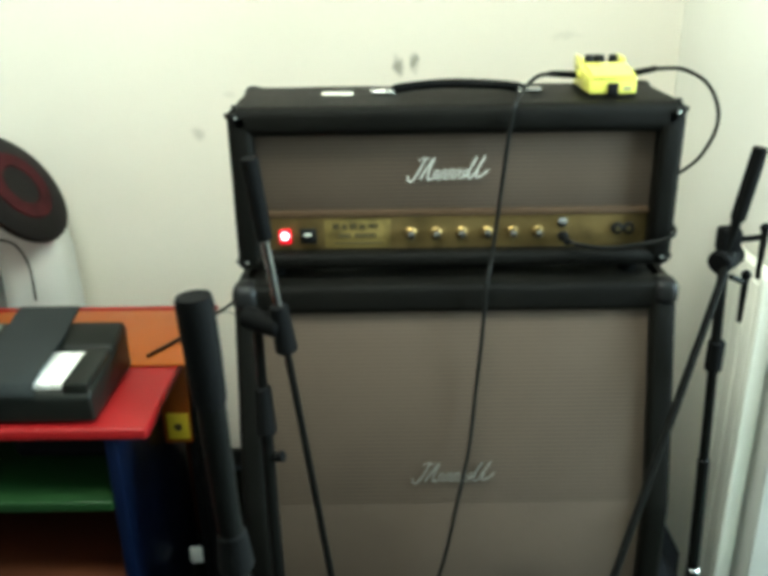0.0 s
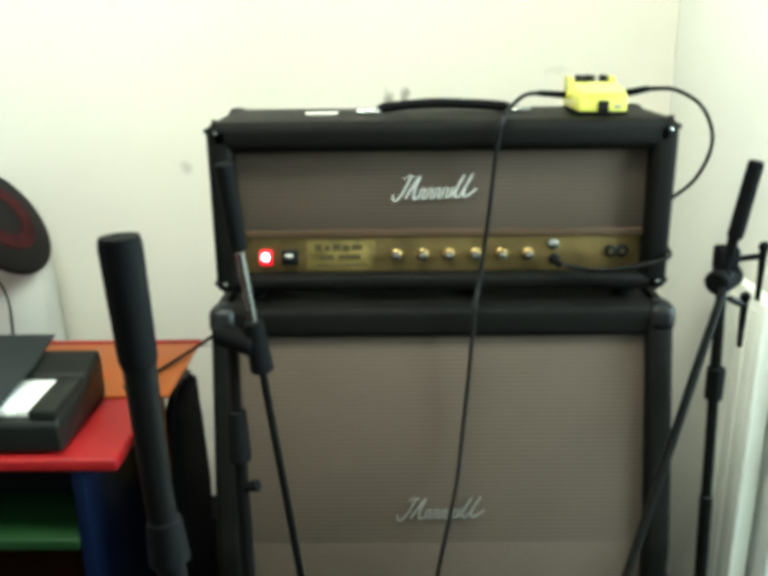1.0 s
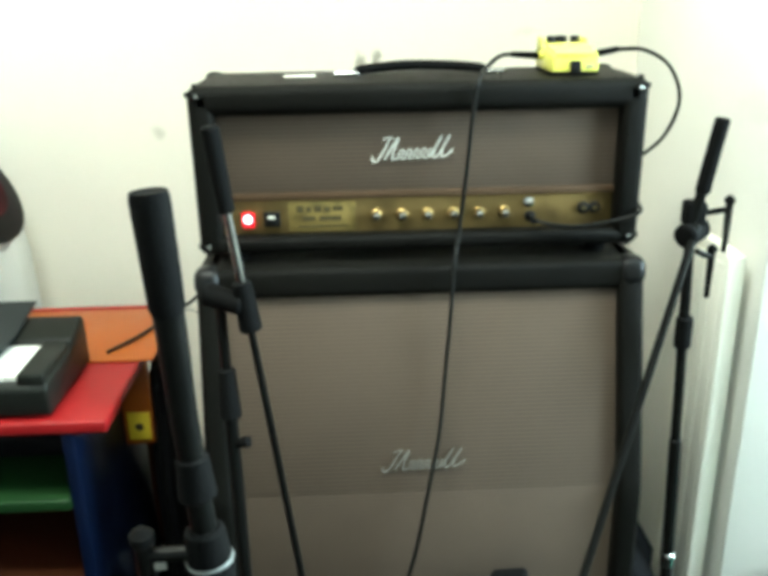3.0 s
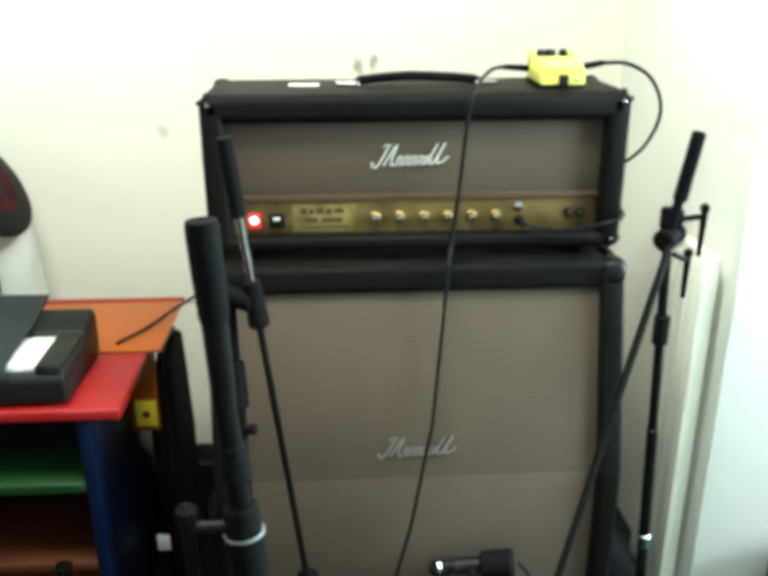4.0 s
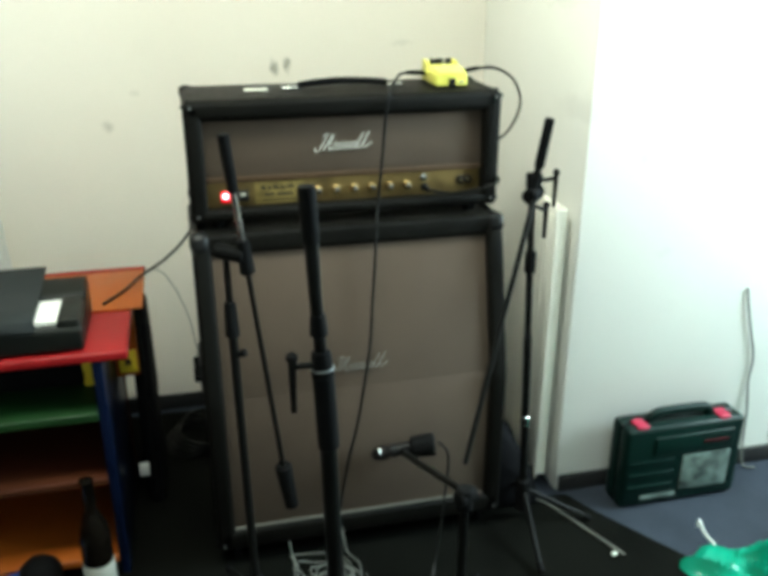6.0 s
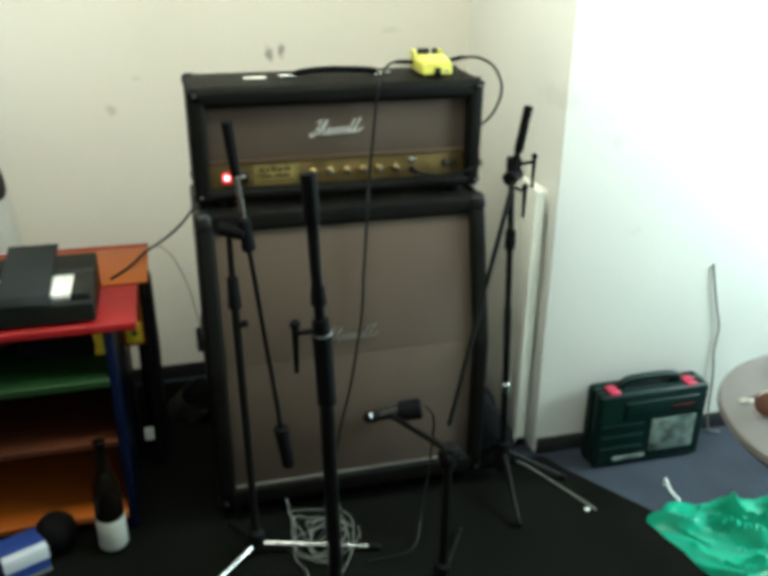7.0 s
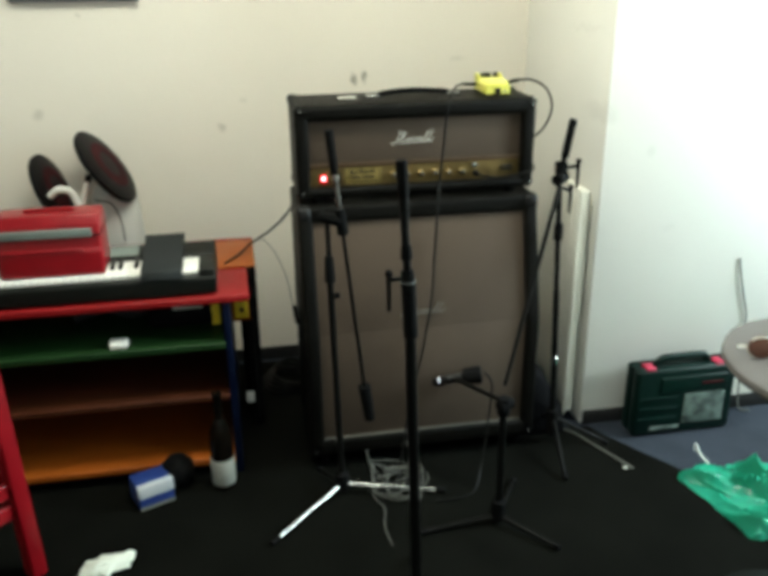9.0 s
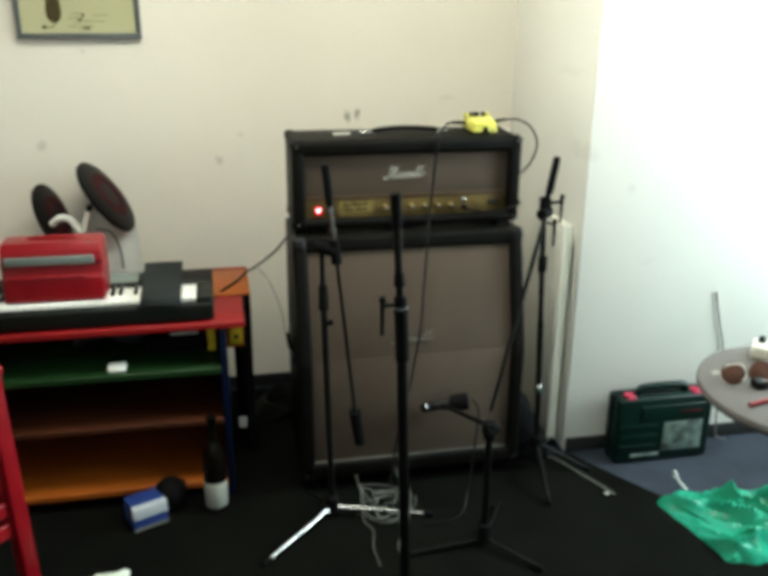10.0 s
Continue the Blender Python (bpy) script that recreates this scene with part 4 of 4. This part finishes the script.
# soft bag standing between shelves and cabinet
gig = thing("gig_bag", "slim black nylon bag standing behind the shelves", "bag", (-0.53, 0.42, 0))
bm = prism([(0.31, 0.0), (0.30, 0.30), (0.33, 0.55), (0.40, 0.592), (0.49, 0.58), (0.525, 0.30), (0.52, 0.0)], -0.552, -0.513, 0.012, 4)
bmesh.ops.subdivide_edges(bm, edges=bm.edges[:], cuts=2, use_grid_fill=True)
for v in bm.verts:
    v.co += Vector((0.005, 0.006, 0.0)) * noise.noise(v.co * 9)
part("body", bm, NYLON, gig)
part("zip", tube([(-0.531, 0.305, 0.04), (-0.531, 0.295, 0.30), (-0.531, 0.325, 0.55), (-0.531, 0.40, 0.594), (-0.531, 0.49, 0.583)], 0.004), STAND, gig)
part("tag", box(-0.574, -0.546, 0.286, 0.291, 0.108, 0.152, 0.002), WHITEPLASTIC, gig, "small white hanging tag")
bm = None
for k in range(4):
    c = Vector((-0.43 + 0.012 * k, 0.60, 0.012 + 0.014 * k))
    bm = tube([c + Vector((0.075 * math.cos(a * 0.7), 0.10 * math.sin(a * 0.7), 0.006 * math.sin(a * 2 + k))) for a in range(10)], 0.007, 4, 8, bm)
tagged(link("black_cable_coil", bm, CABLE), "coil of thick black cable behind the cabinet", "cable")

# ---- right-hand side ----
case = thing("tool_case", "dark green power tool case with pink-red latches", "tool case", (0.9, 0.035, 0))
CXa, CXb = 0.714, 1.082
part("shell", box(CXa, CXb, 0.034, 0.080, 0.0, 0.255, 0.014, 3), CASEGREEN, case)
bm = box(CXa, CXb, -0.012, 0.032, 0.0, 0.255, 0.014, 3)
part("shell", bm, CASEGREEN, case)
part("seam", box(CXa + 0.004, CXb - 0.004, 0.030, 0.036, 0.004, 0.250), RUBBER, case)
part("handle", tube([(0.80, 0.033, 0.246), (0.808, 0.033, 0.268), (0.84, 0.033, 0.279), (0.96, 0.033, 0.279), (0.985, 0.033, 0.268), (0.995, 0.033, 0.246)], 0.012, 5, 10), CASEGREEN, case)
for x in (0.765, 1.02):
    part("latch", box(x - 0.018, x + 0.018, -0.006, 0.042, 0.238, 0.262, 0.006, 3), LATCHRED, case, "pink-red latch")
part("raised_panel", box(0.80, 1.05, -0.018, -0.008, 0.165, 0.225, 0.005, 3), CASEGREEN, case)
part("red_strip", box(0.95, 1.03, -0.0205, -0.0175, 0.19, 0.2, 0.001), PADRED, case, "dark red lettering strip, unreadable")
part("label", box(0.895, 1.045, -0.0165, -0.0115, 0.04, 0.155, 0.002), LABELGREY, case, "worn printed picture label")
part("label_stripe", box(0.775, 0.885, -0.0155, -0.0115, 0.022, 0.036, 0.001), LABELGREY, case)
for z in (0.06, 0.10, 0.14):
    part("rib", box(0.73, 0.87, -0.017, -0.009, z, z + 0.012, 0.003), CASEGREEN, case)

nudge(case, 0.022, -0.022)

SC = Vector((0.73, -0.92, 0.74))
TT = SC.z
stool = thing("round_table", "small round grey table on a steel column", "table", (SC.x, SC.y, 0))
part("tabletop", lathe([(0.236, -0.03), (0.252, -0.026), (0.261, -0.014), (0.259, -0.003), (0.253, 0.0), (0.02, 0.0)], 48, Matrix.Translation(SC)), STOOLTOP, stool)
part("column", lathe([(0.055, -0.036), (0.03, -0.05), (0.024, -0.07), (0.024, -0.70), (0.04, -0.722)], 24, Matrix.Translation(SC)), STEEL, stool, "round steel column")
part("foot_plate", lathe([(0.198, 0.0), (0.20, 0.006), (0.19, 0.012), (0.04, 0.022)], 40, Matrix.Translation((SC.x, SC.y, 0.0))), STAND, stool, "round black foot plate")
gl = thing("sunglasses", "brown-tinted sunglasses with pale rims on the table", "sunglasses", (0.58, -0.83, TT))
for x, y in ((0.568, -0.838), (0.637, -0.842)):
    c = Vector((x, y, TT + 0.023))
    part("lens", lathe([(0.034, 0), (0.035, 0.003), (0.023, 0.006)], 24, Matrix.Translation(c) @ pose(0, 0, 0, 62, 0, 6) @ Matrix.Diagonal((1, 0.72, 1, 1))), BROWNGLASS, gl)
    part("rim", tube([c + Vector((0.033 * math.cos(a), 0.008 * math.sin(a) - 0.003, 0.021 * math.sin(a))) for a in [k * math.pi / 6 for k in range(13)]], 0.0016, 3, 6), CREAM if x < 0.6 else BROWNGLASS, gl, "pale metal rim")
part("bridge", rod((0.598, -0.841, TT + 0.027), (0.607, -0.843, TT + 0.027), 0.0015), CREAM, gl)
part("temple", tube([(0.540, -0.838, TT + 0.026), (0.535, -0.815, TT + 0.02), (0.545, -0.80, TT + 0.006), (0.62, -0.80, TT + 0.004)], 0.0019, 4, 6), CREAM, gl)
part("temple", tube([(0.656, -0.842, TT + 0.026), (0.66, -0.82, TT + 0.018), (0.645, -0.79, TT + 0.006), (0.57, -0.79, TT + 0.004)], 0.0019, 4, 6), BROWNGLASS, gl)
nudge(gl, -0.012, -0.014)
pliers = thing("red_pliers", "small red-handled pliers lying on the table", "pliers", (0.58, -0.95, TT))
part("grip", tube([(0.522, -0.972, TT + 0.006), (0.56, -0.962, TT + 0.006), (0.61, -0.95, TT + 0.006), (0.66, -0.925, TT + 0.006)], 0.0052), REDPLASTIC, pliers)
part("grip", tube([(0.622, -0.89, TT + 0.009), (0.64, -0.89, TT + 0.01), (0.66, -0.90, TT + 0.009), (0.675, -0.915, TT + 0.007)], 0.0085), REDPLASTIC, pliers)
part("jaw", box(0.665, 0.71, -0.928, -0.912, TT + 0.0005, TT + 0.012, 0.003), STEEL, pliers)
tagged(link("black_adapter", box(0.585, 0.615, -0.905, -0.875, TT + 0.0003, TT + 0.022, 0.005, 3), PLASTIC), "small black plug adapter on the table", "adapter")
gad = thing("cream_pedal", "pale cream effects pedal with a black knob", "effects pedal", (0.74, -0.74, TT))
m = pose(0.745, -0.752, TT, 0, 0, -38)
bm = box(-0.06, 0.06, -0.033, 0.033, 0.0008, 0.034, 0.006, 3)
bm.transform(m)
part("body", bm, CREAM, gad)
for x, y in ((-0.038, 0.01), (0.026, 0.01)):
    part("knob", lathe([(0.010, 0), (0.009, 0.015), (0.007, 0.017)], 16, m @ Matrix.Translation((x, y, 0.032))), PLASTIC, gad)

tagged(link("wall_wire", tube([(1.134, 0.094, 0.59), (1.146, 0.09, 0.53), (1.172, 0.09, 0.44), (1.192, 0.09, 0.37), (1.190, 0.09, 0.29), (1.20, 0.084, 0.2), (1.205, 0.07, 0.02), (1.24, 0.05, 0.003)], 0.0034), GREYCABLE), "grey wire coming out of the white wall", "wire")

# crumpled plastic bag
bm = bmesh.new()
NX, NY = 64, 44
grid = []
for j in range(NY + 1):
    row = []
    for i in range(NX + 1):
        u, v = i / NX, j / NY
        left = 0.80 - 0.055 * min(1.0, v / 0.85) + 0.10 * max(0.0, (v - 0.86) / 0.14)
        x = left + (1.34 - left) * u
        y = -0.615 + 0.37 * v - 0.05 * u * v + 0.012 * math.sin(u * 17 + 1.5)
        edge = min(u, 1 - u, v, 1 - v) * 4
        p = Vector((x * 13 + y * 6, y * 3.5, 1.7))
        q = Vector((x * 9 + y * 7, y * 2.6 - x * 1.5, 4.2))
        fold = (1 - abs(noise.noise(q))) ** 4
        crease = (1 - abs(noise.noise(q * 2.6 + Vector((3, 1, 0))))) ** 5
        h = min(1, edge) ** 0.6 * (0.012 + 0.025 * noise.noise(p * 0.6) + 0.055 * fold + 0.028 * crease)
        row.append(bm.verts.new((x + 0.02 * noise.noise(p * 2), y + 0.02 * noise.noise(p * 2 + Vector((5, 0, 0))), max(0.002, h))))
    grid.append(row)
for j in range(NY):
    for i in range(NX):
        bm.faces.new((grid[j][i], grid[j][i + 1], grid[j + 1][i + 1], grid[j + 1][i]))
bmesh.ops.solidify(bm, geom=bm.faces[:], thickness=0.0015)
bag = thing("plastic_bag", "crumpled bright green plastic bag on the floor", "plastic bag", (1.0, -0.4, 0))
part("sack", bm, BAGGREEN, bag)
part("tie", tube([(0.885, -0.235, 0.004), (0.868, -0.205, 0.025), (0.862, -0.185, 0.05), (0.868, -0.175, 0.02)], 0.0034), IVORY, bag, "white loop")

nudge(bag, 0.025)
lead = tagged(link("floor_cable", tube([(0.505, 0.075, 0.005), (0.545, 0.035, 0.005), (0.585, -0.05, 0.004), (0.625, -0.14, 0.004), (0.655, -0.21, 0.004)], 0.0032), GREYCABLE), "thin grey cable along the mat's edge", "cable")

# tall red plastic stool
rs = thing("plastic_stool", "tall red moulded plastic stool with rungs", "stool", (-1.39, -0.35, 0))
mm = pose(-1.392, -0.35, 0, 0, 0, 45)
H_, R_, B_ = 0.70, 0.158, 0.168
bm = box(-R_ - 0.012, R_ + 0.012, -R_ - 0.012, R_ + 0.012, H_ - 0.03, H_, 0.012, 3)
box(-R_ - 0.006, R_ + 0.006, -R_ - 0.006, R_ + 0.006, H_ - 0.075, H_ - 0.028, 0.006, 3, bm)
bm.transform(mm)
part("seat", bm, REDPLASTIC, rs)
for sx, sy in ((1, 1), (1, -1), (-1, 1), (-1, -1)):
    bm = box(-0.022, 0.022, -0.022, 0.022, 0, H_ - 0.05, 0.006, 3)
    for v in bm.verts:
        k = 1 - v.co.z / H_
        v.co.x += sx * (R_ - 0.018 + k * (B_ - R_ + 0.005))
        v.co.y += sy * (R_ - 0.018 + k * (B_ - R_ + 0.005))
    bm.transform(mm)
    part("leg", bm, REDPLASTIC, rs)
for z0, z1 in ((0.20, 0.245), (0.265, 0.31)):
    for k in range(4):
        bm = box(-R_, R_, R_ - 0.02, R_ - 0.002, z0, z1, 0.005, 3)
        bm.transform(mm @ pose(0, 0, 0, 0, 0, 90 * k))
        part("rung", bm, REDPLASTIC, rs)

# framed print on the wall
pic = thing("framed_print", "framed cream print in a grey metal frame on the wall", "picture", (-1.05, 0.84, 1.43))
FX0, FX1, FZ0, FZ1 = -1.262, -0.838, 1.432, 1.80
for a in ((FX0, FX1, FZ0, FZ0 + 0.02), (FX0, FX1, FZ1 - 0.02, FZ1), (FX0, FX0 + 0.018, FZ0 + 0.02, FZ1 - 0.02), (FX1 - 0.018, FX1, FZ0 + 0.02, FZ1 - 0.02)):
    part("frame", box(a[0], a[1], 0.822, 0.849, a[2], a[3], 0.003), PICFRAME, pic)
part("print", box(FX0 + 0.015, FX1 - 0.015, 0.832, 0.845, FZ0 + 0.015, FZ1 - 0.015), PAPER, pic, "cream paper print")
part("drawn_shape", lathe([(0.006, -0.006), (0.017, 0.002), (0.024, 0.014), (0.027, 0.035), (0.024, 0.06), (0.018, 0.10), (0.013, 0.15)], 20, Matrix.Translation((-1.132, 0.8315, 1.492)) @ Matrix.Diagonal((1, 0.03, 1, 1))), INK, pic)
part("drawn_line", tube([(-1.165, 0.8315, 1.475), (-1.155, 0.8315, 1.470), (-1.135, 0.8315, 1.475), (-1.122, 0.8315, 1.50)], 0.0018, 4, 6), INK, pic)
part("drawn_knob", lathe([(0.007, 0), (0.008, 0.006), (0.006, 0.012)], 12, Matrix.Translation((-1.168, 0.8315, 1.466)) @ Matrix.Diagonal((1, 0.08, 1, 1))), INK, pic)
for x0, x1, z in ((-1.075, -1.03, 1.515), (-1.085, -1.04, 1.50), (-1.07, -1.045, 1.485), (-1.09, -1.0, 1.472), (-1.05, -0.96, 1.49), (-1.0, -0.95, 1.51), (-1.05, -1.02, 1.462)):
    part("print_bar", box(x0, x1, 0.8312, 0.8325, z, z + 0.005), FAINT, pic)
for x, z, r_ in ((-1.025, 1.470, 0.011), (-1.045, 1.498, 0.008), (-1.035, 1.512, 0.006)):
    part("print_spot", lathe([(r_, -r_ * 0.7), (r_, r_ * 0.7)], 14, Matrix.Translation((x, 0.8318, z)) @ Matrix.Diagonal((1, 0.05, 1, 1))), INK, pic)

bm = bmesh.new()
bmesh.ops.create_icosphere(bm, subdivisions=2, radius=1)
for v in bm.verts:
    k = 1 + 0.5 * noise.noise(v.co * 3)
    v.co = Vector((0.632 + v.co.x * 0.008 * k, -0.202 + v.co.y * 0.006 * k, 0.004 + v.co.z * 0.004))
tagged(link("paper_scrap", bm, TISSUE), "tiny pale paper scrap on the mat", "scrap")
